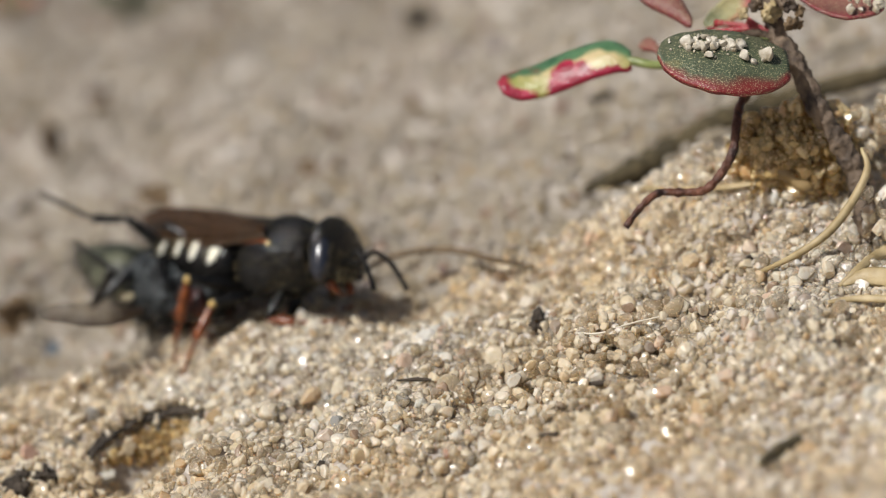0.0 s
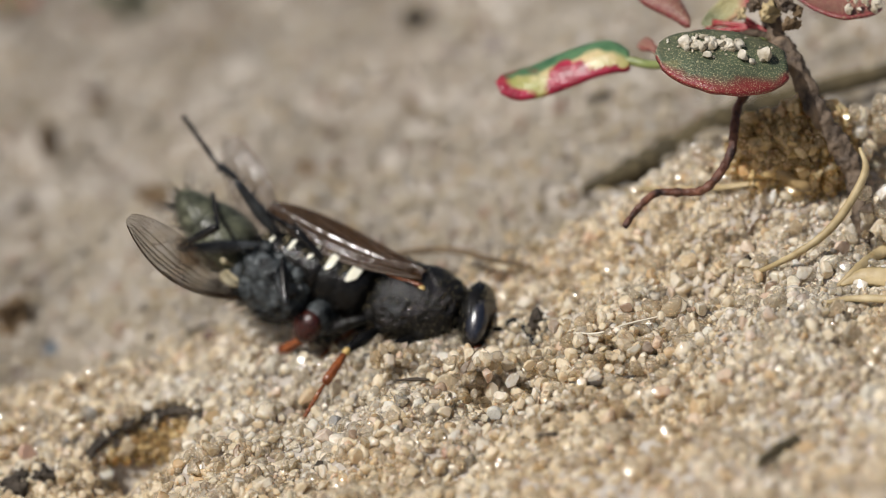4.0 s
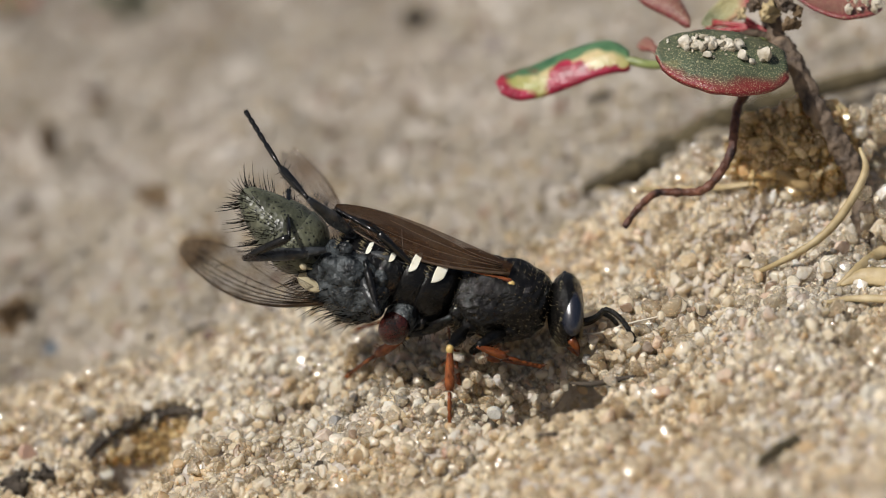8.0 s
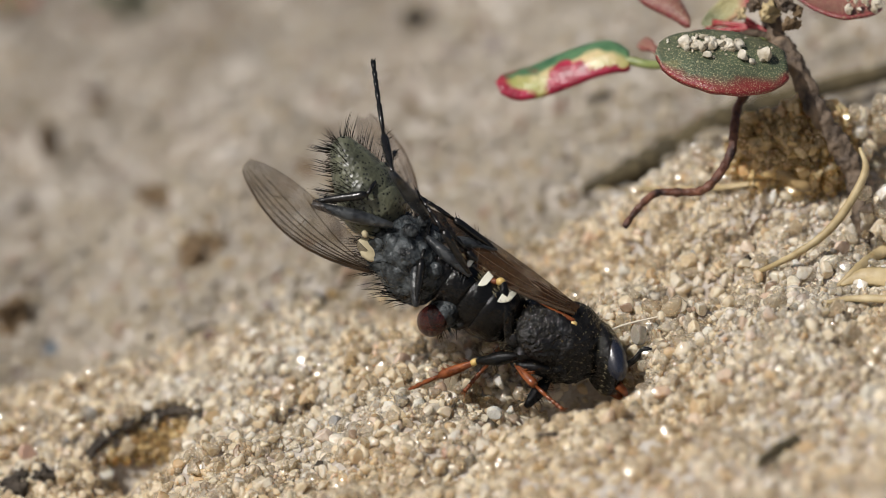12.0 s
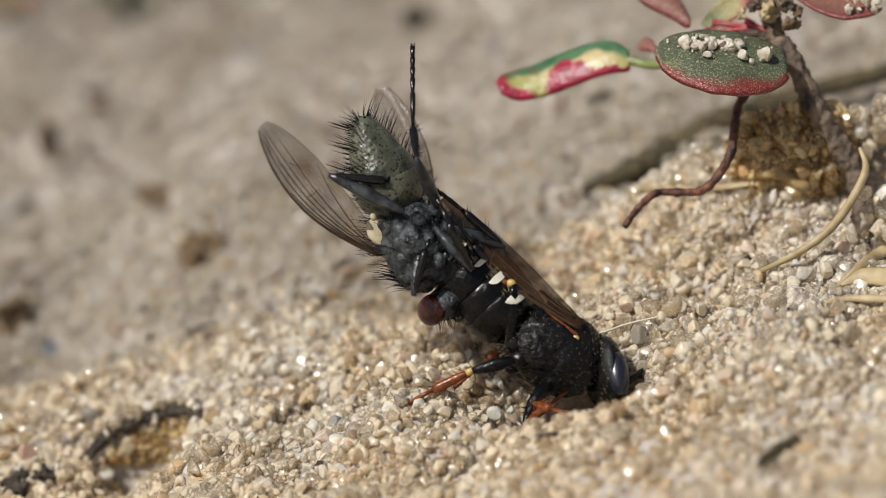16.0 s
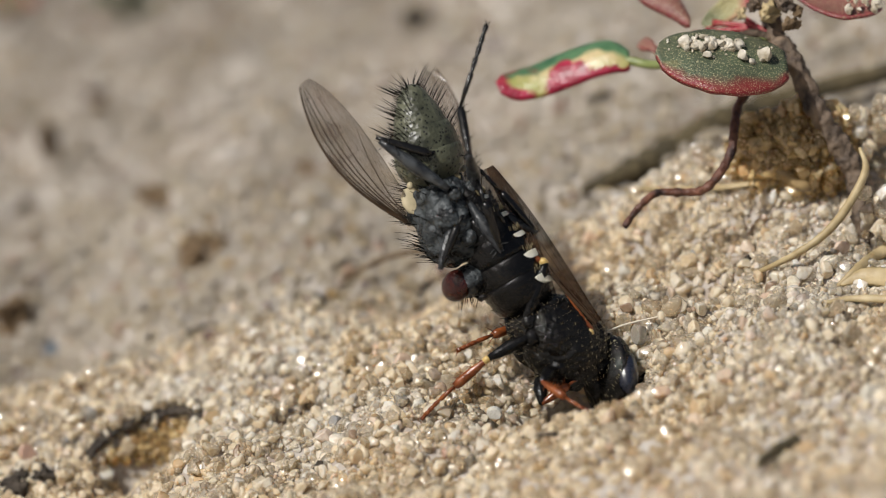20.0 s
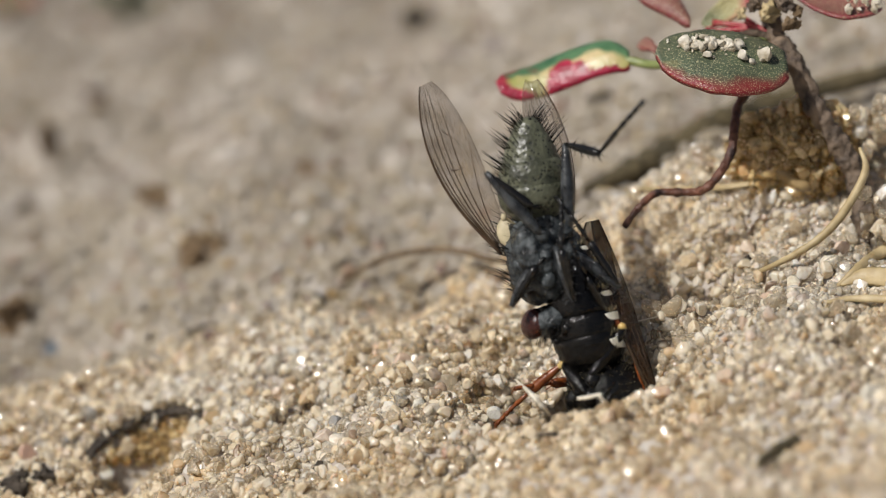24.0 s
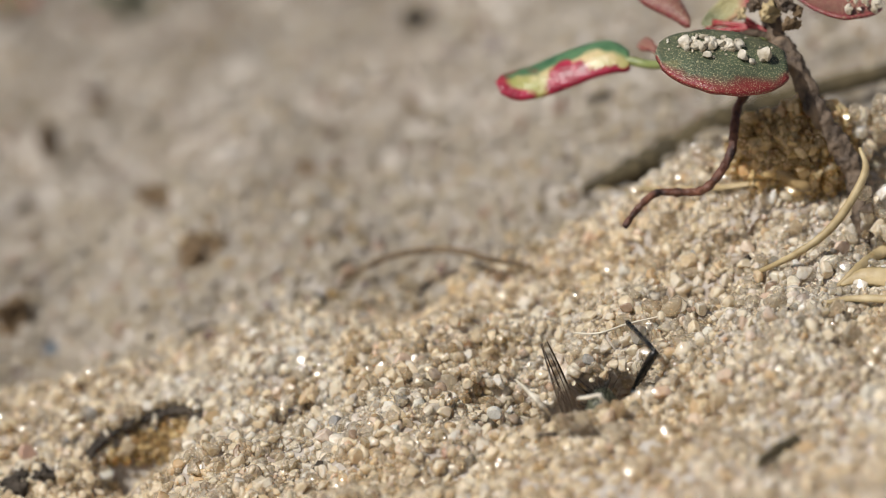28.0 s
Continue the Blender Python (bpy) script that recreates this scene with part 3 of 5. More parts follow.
    co, f = grain_mesh(np.array(cs), r.uniform(0.12, 0.26, len(cs)), 2, 33)
    mesh_object("clinging_sand", co, f, SAND, "sand grains clinging round the foot of the stem", "sand", "stuff", False)


def fibre(name, label, pts, radii, material, category, flat=1.0, n=24, knots=0.15):
    """A loose stalk, twig or rootlet lying on the sand."""
    p = [place(*q) if len(q) == 3 else ground_at(*q) + Vector((0, 0, 0.26)) for q in pts]
    base = p[0].copy()
    bm = bmesh.new()
    c = bezier([q - base for q in p], n)
    rr = [np.interp(i / n, np.linspace(0, 1, len(radii)), radii) * (1 + knots * noise.noise(Vector((i * 0.7, radii[0] * 50, 2)))) for i in range(n + 1)]
    tube(bm, c, rr, 8, flat)
    t = thing(name, label, category, at=base)
    part("shaft", bm, material, t)
    return t


thrown = []
unearthed = []


def soil_crust():
    """A thin crust of soil with sand stuck on it, roofing a small hollow."""
    ends = [(-9.45, -5.75), (-9.0, -5.22), (-8.4, -4.80), (-7.6, -4.55), (-6.9, -4.52), (-6.45, -4.60)]
    line = bezier([ground_at(*p) + Vector((0, 0, 0.22)) for p in ends], 40)
    base = line[0].copy()
    bm = bmesh.new()
    rows = []
    for i, p in enumerate(line):
        row = []
        for j in range(9):
            q = j / 8
            wob = Vector((0.5 * noise.noise(Vector((i * 0.35, q * 2, 1))), 0.35 * noise.noise(Vector((i * 0.5, q * 3, 7))), 0.16 * noise.noise(Vector((i * 0.7, q * 4, 3)))))
            row.append(p - base + Vector((0.05, -0.25 + 0.75 * q, 0.16 * math.sin(math.pi * q) - 0.30 * q * q)) + wob * (0.3 + 0.4 * q))
        rows.append([[bm.verts.new(v - Vector((0, 0, 0.07 * k))) for v in row] for k in (0, 1)])
    for a, b in zip(rows, rows[1:]):
        for k in (0, 1):
            for j in range(8):
                bm.faces.new((a[k][j], b[k][j], b[k][j + 1], a[k][j + 1]))
        for j in (0, 8):
            bm.faces.new((a[0][j], b[0][j], b[1][j], a[1][j]))
    for e in (rows[0], rows[-1]):
        for j in range(8):
            bm.faces.new((e[0][j], e[0][j + 1], e[1][j + 1], e[1][j]))
    bmesh.ops.recalc_face_normals(bm, faces=bm.faces)
    t = thing("soil_crust", "thin dark soil crust roofing a small hollow", "soil crust", at=base)
    part("flake", bm, HUMUS, t)
    r = np.random.RandomState(63)
    top = [line[r.randint(8, 40)] + Vector((r.uniform(-0.2, 0.2), r.uniform(-0.1, 0.7), r.uniform(0.12, 0.26))) for _ in range(110)]
    co, f = grain_mesh(np.array([q[:] for q in top]), r.uniform(0.07, 0.17, len(top)), 2, 64)
    low = [ground_at(r.uniform(-9.3, -6.6), r.uniform(-5.75, -4.75), False) for _ in range(420)]
    v, g = grain_mesh(np.array([(q + Vector((0, 0, r.uniform(-0.02, 0.10))))[:] for q in low if dip(q.x, q.y) > 0.15]), r.uniform(0.08, 0.19, sum(dip(q.x, q.y) > 0.15 for q in low)), 2, 65)
    # the hollow's golden-brown shade is in these grains' tint
    mesh_object("hollow_sand", v, g, SAND_SHADED, "ochre sand grains in a small hollow", "sand", "stuff", False)
    mesh_object("crust_sand", co, f, SAND, "sand grains stuck on a thin soil crust", "sand", "stuff", False)


def build_debris():
    fibre("straw", "thin curved dry straw leaning on the stem", [(*(11.06, 2.68), 0.5), (*(11.21, 2.11), 0.2), (*(10.80, 1.24), -0.1), (*(10.16, 0.43), -0.3), (*(9.31, -0.16), -0.2), (8.30, -0.91)], (0.05, 0.11, 0.13, 0.10, 0.06), STRAW, "straw")
    fibre("straw", "long flat dry grass blade on the mound", [(3.69, 1.33), (5.33, 1.38), (7.13, 1.36), (9.08, 1.66), (10.46, 1.99)], (0.04, 0.07, 0.10, 0.12, 0.10), STRAW, "straw", 0.5)
    fibre("straw", "pale dry straw half buried in sand", [(10.46, -1.21), (11.03, -0.73), (11.55, -0.37), (12.23, -0.06)], (0.05, 0.16, 0.2), STRAW, "straw", 0.5)
    fibre("straw", "pale dry straw half buried in sand", [(10.55, -1.18), (11.18, -0.96), (12.38, -1.11)], (0.05, 0.25, 0.32), STRAW, "straw", 0.35)
    fibre("straw", "pale dry straw half buried in sand", [(10.16, -1.66), (10.88, -1.56), (12.00, -1.60)], (0.05, 0.10, 0.12), STRAW, "straw", 0.6)
    fibre("twig", "thin grey-brown twig bent over the sand", [(-2.76, -1.21), (*(-2.01, -0.46), 6.4), (*(-0.96, -0.09), 6.6), (*(0.24, -0.03), 6.2), (*(1.14, -0.25), 5.4), (2.40, -0.76)], (0.04, 0.07, 0.085, 0.085, 0.05), CLOD, "twig")
    # a dark tube laid in place of the shadow behind the mound's crest
    fibre("dead_twig", "dark rotting twig half buried behind the mound", [(*(3.69, 1.57), 8.0), (*(4.74, 1.96), 8.4), (*(6.23, 2.68), 9.4), (*(7.58, 3.43), 10.4), (*(9.23, 3.99), 11.2), (*(10.43, 4.36), 11.2), (*(12.23, 4.81), 11.0)], (0.10, 0.34, 0.46, 0.40, 0.30, 0.30), SHADE_DEBRIS, "twig", 1.0, 60, 0.5)
    fibre("rootlet", "dark curled rootlet at a small hollow", [(-9.47, -5.71), (-9.13, -5.30), (-8.68, -4.83), (-8.15, -4.63), (-7.82, -4.86)], (0.05, 0.09, 0.10, 0.09, 0.05), HUMUS, "root")
    soil_crust()
    fibre("rootlet", "dark broken rootlet over a small hollow", [(-7.82, -4.60), (-7.25, -4.51), (-6.80, -4.66), (-6.47, -4.51)], (0.05, 0.08, 0.08, 0.05), HUMUS, "root")
    unearthed.append(fibre("rootlet", "bleached curved rootlet at the burrow mouth", [(1.92, -3.70), (*(2.28, -3.79), -3.6), (*(2.58, -4.12), -4.0), (2.82, -4.63)], (0.03, 0.06, 0.07, 0.05), PITH, "root"))
    unearthed.append(fibre("rootlet", "bleached kinked rootlet at the burrow mouth", [(*(3.57, -3.97), -4.1), (*(3.87, -3.93), -4.2), (*(4.14, -3.87), -4.2), (*(4.18, -3.94), -4.2), (4.32, -4.30)], (0.045, 0.06, 0.06, 0.055, 0.04), PITH, "root", 1.0, 30, 0.25))
    fibre("rootlet", "fine pale rootlet beside the burrow", [(3.46, -2.47), (*(4.14, -2.23), -0.9), (*(4.89, -1.99), -0.7), (5.93, -2.01)], (0.02, 0.03, 0.03, 0.02), PITH, "root")
    bit = fibre("plant_fragment", "small dark plant fragment on the sand", [(3.36, -3.79), (3.91, -3.84), (4.51, -3.73), (5.11, -3.61)], (0.04, 0.08, 0.09, 0.03), HUMUS, "debris")
    thrown.append((bit, 8.9, bit.location / MM, ground_at(*(-1.18, -1.78)) + Vector((0, 0, 0.2)), 0))
    fibre("plant_fragment", "small dark plant fragment on the sand", [(-1.26, -3.73), (-0.73, -3.70), (-0.24, -3.76)], (0.03, 0.06, 0.03), HUMUS, "debris")
    fibre("plant_fragment", "dark blunt plant fragment lying on the sand", [(8.41, -5.92), (8.86, -5.60), (9.41, -5.26)], (0.12, 0.19, 0.15), SHADE_DEBRIS, "debris")
    fibre("plant_fragment", "short dark splinter on the sand", [(-6.80, -2.47), (-6.23, -2.23)], (0.07, 0.06), HUMUS, "debris")
    fibre("plant_fragment", "short dark splinter on the sand", [(2.11, -5.23), (3.01, -5.13)], (0.03, 0.06), HUMUS, "debris")
    for i, (p, s, m, label) in enumerate((
            ((-11.42, -2.16), (0.75, 0.5, 0.55), CLOD, "dark brown soil crumb"), ((-6.65, -0.31), (0.6, 0.5, 0.3), CLOD, "ochre soil crumb"), ((-5.98, -0.06), (0.45, 0.4, 0.25), CLOD, "ochre soil crumb"),
            ((-4.78, -2.08), (0.25, 0.25, 0.15), CLOD, "brown soil crumb"), ((-11.07, 0.91), (0.35, 0.3, 0.25), HUMUS, "dark humus crumb"),
            ((-0.84, 3.54), (0.25, 0.25, 0.5), CLOD, "upright brown soil crumb"), ((4.17, 3.76), (0.3, 0.3, 0.25), HUMUS, "dark humus crumb"), ((-0.73, 6.01), (0.6, 0.35, 0.3), HUMUS, "dark grey humus crumb"),
            ((-9.05, 3.46), (0.6, 0.4, 0.2), CLOD, "brown soil crumb"), ((-7.48, 1.29), (0.5, 0.4, 0.2), CLOD, "brown soil crumb"), ((-10.40, 2.64), (0.6, 0.5, 0.2), CLOD, "brown soil crumb"),
            ((2.52, -2.04), (0.28, 0.24, 0.22), HUMUS, "dark knobbly humus crumb"), ((-10.33, -2.76), (0.22, 0.2, 0.25), SLATE, "blue-grey mineral crumb"), ((10.73, -2.50), (0.14, 0.14, 0.14), HUMUS, "black mineral grain"),
            ((-11.30, -6.28), (0.55, 0.3, 0.25), HUMUS, "dark humus crumb"), ((-10.62, -6.13), (0.4, 0.3, 0.2), HUMUS, "dark humus crumb"), ((-3.21, -5.80), (0.2, 0.15, 0.12), HUMUS, "dark humus crumb"),
            ((8.11, -0.36), (0.3, 0.15, 0.10), HUMUS, "dark humus crumb"), ((9.23, -1.71), (0.12, 0.1, 0.1), HUMUS, "black mineral grain"), ((-1.41, -3.21), (0.1, 0.1, 0.1), HUMUS, "black mineral grain"),
            ((-4.56, -3.21), (0.13, 0.12, 0.1), HUMUS, "black mineral grain"), ((-2.91, 1.96), (0.5, 0.4, 0.2), CLOD, "brown soil crumb"), ((-3.66, 2.04), (0.4, 0.3, 0.2), CLOD, "brown soil crumb"))):
        at = ground_at(*p)
        ob = part("soil_crumb", lump(bmesh.new(), (0, 0, 0), s, i + 1, 4, 0.8), m)
        ob.location = (at + Vector((0, 0, s[2] * 0.35))) * MM
        tagged(ob, label + " lying on the sand", "soil crumb", "soil crumbs")
        if "knobbly" in label:
            end = ground_at(*(-3.27, -1.60)) + Vector((0, 0, 0.08))
            start = at + Vector((0, 0, 0.08))
            thrown.append((ob, 4.6, start, end, 0))
    # caked sand below the leaf; the leaf's shade is tinted into it
    r = np.random.RandomState(52)
    base = place(*(9.35, 2.10), 2.4)
    n = 2600
    off = r.normal(0, 1, (n, 3))
    off *= (r.uniform(0.66, 1.06, n) / np.linalg.norm(off, axis=1))[:, None]
    off = off * (1.55, 0.8, 2.0) * (1 + 0.16 * np.sin(off * 4.1).sum(1, keepdims=True) / 2)
    co, f = grain_mesh(off + np.array(base[:]), np.clip(r.lognormal(math.log(0.135), 0.35, n), 0.06, 0.30), 2, 53)
    mesh_object("stained_sand", co, f, SAND_SHADED, "ochre stained sand caked under the seedling", "sand", "stuff", False)
    bed = lump(bmesh.new(), base, (0.95, 0.45, 1.25), 51, 3, 0.3)
    tagged(part("soil_clod", bed, SHADED), "ochre crumbly soil clod at the foot of the seedling", "soil clod")
    # blurred green sprout far behind
    base = ground_at(*(-8.38, 6.16))
    sprout = thing("far_sprout", "small dull green sprout far behind", "plant", at=base)
    for dx, dz, w in ((-0.9, 0.7, 0.3), (0.2, 1.0, 0.35), (0.9, 0.5, 0.3)):
        part("leaf", blade([(0, 0, 0), (dx * 0.6, 0, dz), (dx * 1.5, -0.3, dz * 1.1)], (0, -1, -0.4), w, 0.2, 10, 6), plain("dull_green", (0.05, 0.07, 0.03), (0.11, 0.13, 0.06), 0.6), sprout)
    base = ground_at(*(-11.52, 6.23))
    sprout = thing("far_sprout", "small dull green sprout far behind", "plant", at=base)
    for dx, dz, w in ((-0.5, 0.5, 0.4), (0.6, 0.6, 0.35)):
        part("leaf", blade([(0, 0, 0), (dx * 0.6, 0, dz), (dx * 1.5, -0.3, dz * 1.1)], (0, -1, -0.4), w, 0.2, 10, 6), LEAF_OLD, sprout)
    # larger grains that stand out
    shapes, faces = grain_shapes(3, 8, 41)
    meshes = []
    for v in shapes:
        me = bpy.data.meshes.new("large_grain")
        me.from_pydata([tuple(c) for c in v * MM], [], [tuple(int(k) for k in f) for f in faces])
        me.polygons.foreach_set("use_smooth", np.zeros(len(faces), bool))
        meshes.append(me)
    kinds = {"clear": (0.78, 0.73, 0.64, 0.5), "white": (0.88, 0.85, 0.77, 0.1), "honey": (0.70, 0.52, 0.30, 0.25), "rose": (0.74, 0.50, 0.40, 0.1), "grey": (0.70, 0.69, 0.67, 0.4)}
    mats = {}
    for k, (a, b_, c, tr) in kinds.items():
        m = cuticle(k + "_quartz", (a * 0.8, b_ * 0.78, c * 0.72), (a, b_, c), 0.25, 12000.0, 0.00003)
        m.node_tree.nodes["Principled BSDF"].inputs["Transmission Weight"].default_value = tr * 1.4
        b = m.node_tree.nodes["Principled BSDF"].inputs
        b["Subsurface Weight"].default_value, b["Subsurface Scale"].default_value = 0.6, 0.00012
        b["Subsurface Radius"].default_value = (1.0, 0.9, 0.75)
        mats[k] = m
    r = np.random.RandomState(17)
    for i, (p, s, k) in enumerate((((-1.11, -4.12), 0.30, "clear"), ((-2.86, -4.66), 0.24, "grey"), ((1.36, -4.45), 0.26, "white"), ((6.47, -3.21), 0.22, "white"), ((5.48, -0.25), 0.16, "clear"),
                                   ((4.81, 1.27), 0.15, "white"), ((-9.05, -6.17), 0.30, "white"), ((-1.78, -4.74), 0.28, "honey"), ((-6.05, -4.66), 0.40, "honey"), ((-0.24, -2.20), 0.24, "white"),
                                   ((-11.07, -5.65), 0.42, "rose"), ((-7.63, -4.96), 0.30, "clear"), ((5.19, -2.35), 0.34, "clear"), ((-1.26, -4.93), 0.26, "white"), ((4.81, -0.66), 0.18, "white"),
                                   ((0.09, -5.50), 0.22, "rose"), ((0.66, -5.71), 0.28, "clear"), ((2.64, -5.83), 0.24, "honey"), ((-0.66, -4.21), 0.24, "white"), ((9.91, -2.01), 0.18, "white"),
                                   ((8.48, -3.73), 0.20, "grey"), ((11.33, -3.96), 0.34, "white"), ((-6.65, -3.73), 0.20, "white"), ((-2.76, -0.37), 0.16, "white"), ((-9.35, -4.48), 0.34, "grey"),
                                   ((-3.73, 0.69), 0.28, "white"), ((-5.20, -2.08), 0.20, "white"), ((6.71, -0.16), 0.15, "grey"), ((-3.06, -4.11), 0.18, "grey"), ((3.84, -2.98), 0.22, "grey"),
                                   ((-1.93, 4.54), 0.18, "white"), ((-9.95, -5.23), 0.26, "grey"), ((10.73, -0.13), 0.2, "white"), ((8.78, -0.43), 0.22, "clear"), ((1.81, -4.33), 0.16, "white"))):
        ob = new("large_grain", meshes[i % 8].copy())
        ob.data.materials.append(mats[k])
        ob.location = (ground_at(*p) + Vector((0, 0, s * 0.35))) * MM
        ob.rotation_euler = r.uniform(0, 6, 3)
        ob.scale = (s * 0.78,) * 3
        tagged(ob, {"clear": "large clear quartz grain", "white": "large milky white quartz grain", "honey": "large honey-coloured quartz grain", "rose": "large rose quartz grain", "grey": "large grey quartz grain"}[k] + " on the sand", "sand grain", "large sand grains")


# ---- insects: shared parts ----
def rod(bm, length, r0, r1, r2, bow=0.0, n=8, seg=9):
    """A limb segment along +x."""
    tube(bm, [(length * i / n, 0, bow * math.sin(math.pi * i / n)) for i in range(n + 1)],
         [np.interp(i / n, (0, 0.12, 0.45, 0.9, 1), (r0 * 0.7, r0, r1, r2, r2 * 0.7)) for i in range(n + 1)], seg)


def limb(owner, femur, tibia, tarsus, mats, spines=0, pale_knee=False, seed=1):
    """Femur and tibia as parts of their insect, the jointed tarsus under the tibia. Sizes: (length, thickness)."""
    (lf, rf), (lt, rt), (ls, rs) = femur, tibia, tarsus
    r = random.Random(seed)
    bm = bmesh.new()
    rod(bm, lf, rf * 0.6, rf, rf * 0.55)
    for _ in range(int(spines * 1.5)):
        a, x = r.uniform(0, 6.28), r.uniform(0.1, 0.95) * lf
        d = Vector((0.25, math.cos(a), math.sin(a)))
        hair(bm, Vector((x, 0, 0)) + Vector((0, d.y, d.z)) * rf * 0.7, Vector((x, 0, 0)) + d * (rf + 0.13), 0.011)
    fe = part("femur", bm, mats[0], owner)
    bm = bmesh.new()
    rod(bm, lt, rt * 0.55, rt * 0.9, rt)
    for _ in range(spines):
        a, x = r.uniform(0, 6.28), r.uniform(0.15, 1.0) * lt
        d = Vector((0.55, math.cos(a), math.sin(a)))
        hair(bm, Vector((x, 0, 0)) + Vector((0, d.y, d.z)) * rt * 0.6, Vector((x, 0, 0)) + d * (rt + 0.14), 0.012)
    ti = part("tibia", bm, mats[1], owner)
    bm = bmesh.new()
    x, line, rads = 0.0, [], []
    for k in range(5):
        step = ls * (0.42, 0.18, 0.14, 0.12, 0.14)[k]
        line += [(x + step * 0.03, 0, -0.02 * k), (x + step * 0.5, 0, -0.02 * k - 0.01), (x + step * 0.97, 0, -0.02 * k - 0.02)]
        rads += [rs * 0.65, rs, rs * 1.08]
        hair(bm, (x + step, 0, 0), (x + step + 0.10, 0.05, -0.10), 0.009)
        hair(bm, (x + step, 0, 0), (x + step + 0.10, -0.05, -0.10), 0.009)
        x += step
    tube(bm, line, rads, 7)
    hair(bm, (x, 0.02, -0.1), (x + 0.13, 0.08, -0.2), 0.018)
    hair(bm, (x, -0.02, -0.1), (x + 0.13, -0.08, -0.2), 0.018)
    foot = part("tarsus", bm, mats[2], ti)
    foot.location.x = lt * MM
    if pale_knee:
        bm = ball(bmesh.new(), (0.06, 0, 0), (0.14, rt * 0.75, rt * 0.75))
        part("knee_band", bm, TEGULA, ti, "pale yellow knee")
    return fe, ti, lf, lt, ls, foot


def bone(a, b, side):
    """The pose of a limb piece from a to b, its upper side towards side."""
    x = (b - a).normalized()
    z = side - x * side.dot(x)
    z = z.normalized() if z.length > 1e-4 else x.orthogonal().normalized()
    m = Matrix((x, z.cross(x), z)).transposed().to_4x4()
    m.translation = a * MM
    return m


def bend_leg(leg, hip, foot, pole, toes=0.85):
    """Local poses of femur and tibia so that the tarsus' end reaches foot."""
    fe, ti, l1, lt, ls, _ = leg
    l2 = lt + ls * toes
    hip, foot = Vector(hip), Vector(foot)
    d = foot - hip
    dist = min(max(d.length, abs(l1 - l2) + 0.05), l1 + l2 - 0.02)
    d.normalize()
    c = (l1 * l1 + dist * dist - l2 * l2) / (2 * l1 * dist)
    pole = Vector(pole)
    side = (pole - d * pole.dot(d)).normalized()
    knee = hip + d * (l1 * c) + side * (l1 * math.sqrt(max(0, 1 - c * c)))
    return bone(hip, knee, side), bone(knee, hip + d * dist, side)


def wing(owner, length, width, material, name, label, droop, root_col=None, camber=0.08, veins=()):
    """A wing blade along -x from its root at the origin, leading edge towards +y; veins as a sub-part."""
    bm = bmesh.new()
    n, m = 30, 30
    rows = []

    def spot(s, q):
        lead = 0.16 * width * math.sin(math.pi * min(1, s * 0.9)) * (1 - s * 0.3)
        half = width * (0.5 * max(0.0, math.sin(math.pi * min(0.999, 0.035 + 0.93 * s ** 1.25))) ** 0.62 + 0.02)
        y = lead + half * (0.55 - 1.25 * q)
        z = camber * width * (math.sin(q * 26.0) * 0.14 + math.sin(math.pi * q) * 0.8) - droop * s * s
        return Vector((-length * s, y, z))
    for i in range(n + 1):
        rows.append([bm.verts.new(spot(i / n, j / m)) for j in range(m + 1)])
    for a, b in zip(rows, rows[1:]):
        for j in range(m):
            bm.faces.new((a[j], a[j + 1], b[j + 1], b[j]))
    bmesh.ops.solidify(bm, geom=bm.faces[:], thickness=0.008)
    w = part(name, bm, material, owner, label)
    lines = [([spot(i / 24, 0) for i in range(25)], [0.055 - 0.035 * i / 24 for i in range(25)])]
    for q0, q1, s0, s1, r in veins:
        lines.append(([spot(s0 + (s1 - s0) * i / 14, q0 + (q1 - q0) * (i / 14) ** 1.3) for i in range(15)], [r * (1 - 0.5 * i / 14) for i in range(15)]))
    lines.append(([spot(i / 24, 1) for i in range(2, 25)], 0.006))
    for pts, rad in lines:
        part("vein", tube(bmesh.new(), pts, rad, 5), VEIN, w)
    return w


# ---- the digger wasp: x ahead, z back side up, origin at the first pale spot's height ----
WASP_GASTER = smooth_rows([(-3.35, 0.10, 0.08, -0.66), (-2.9, 0.42, 0.38, -0.60), (-2.2, 0.70, 0.66, -0.52), (-1.2, 0.88, 0.82, -0.46), (-0.2, 0.95, 0.88, -0.44), (0.35, 0.85, 0.80, -0.42), (0.62, 0.45, 0.48, -0.42)], 36)
WASP_THORAX = smooth_rows([(0.42, 0.35, 0.42, -0.30), (0.65, 0.72, 0.82, -0.26), (1.1, 0.96, 1.06, -0.10), (1.85, 1.03, 1.12, -0.02), (2.45, 0.97, 1.02, 0.06), (2.85, 0.74, 0.78, 0.12), (3.08, 0.38, 0.40, 0.16)], 24)
SPOT_Y = 0.86


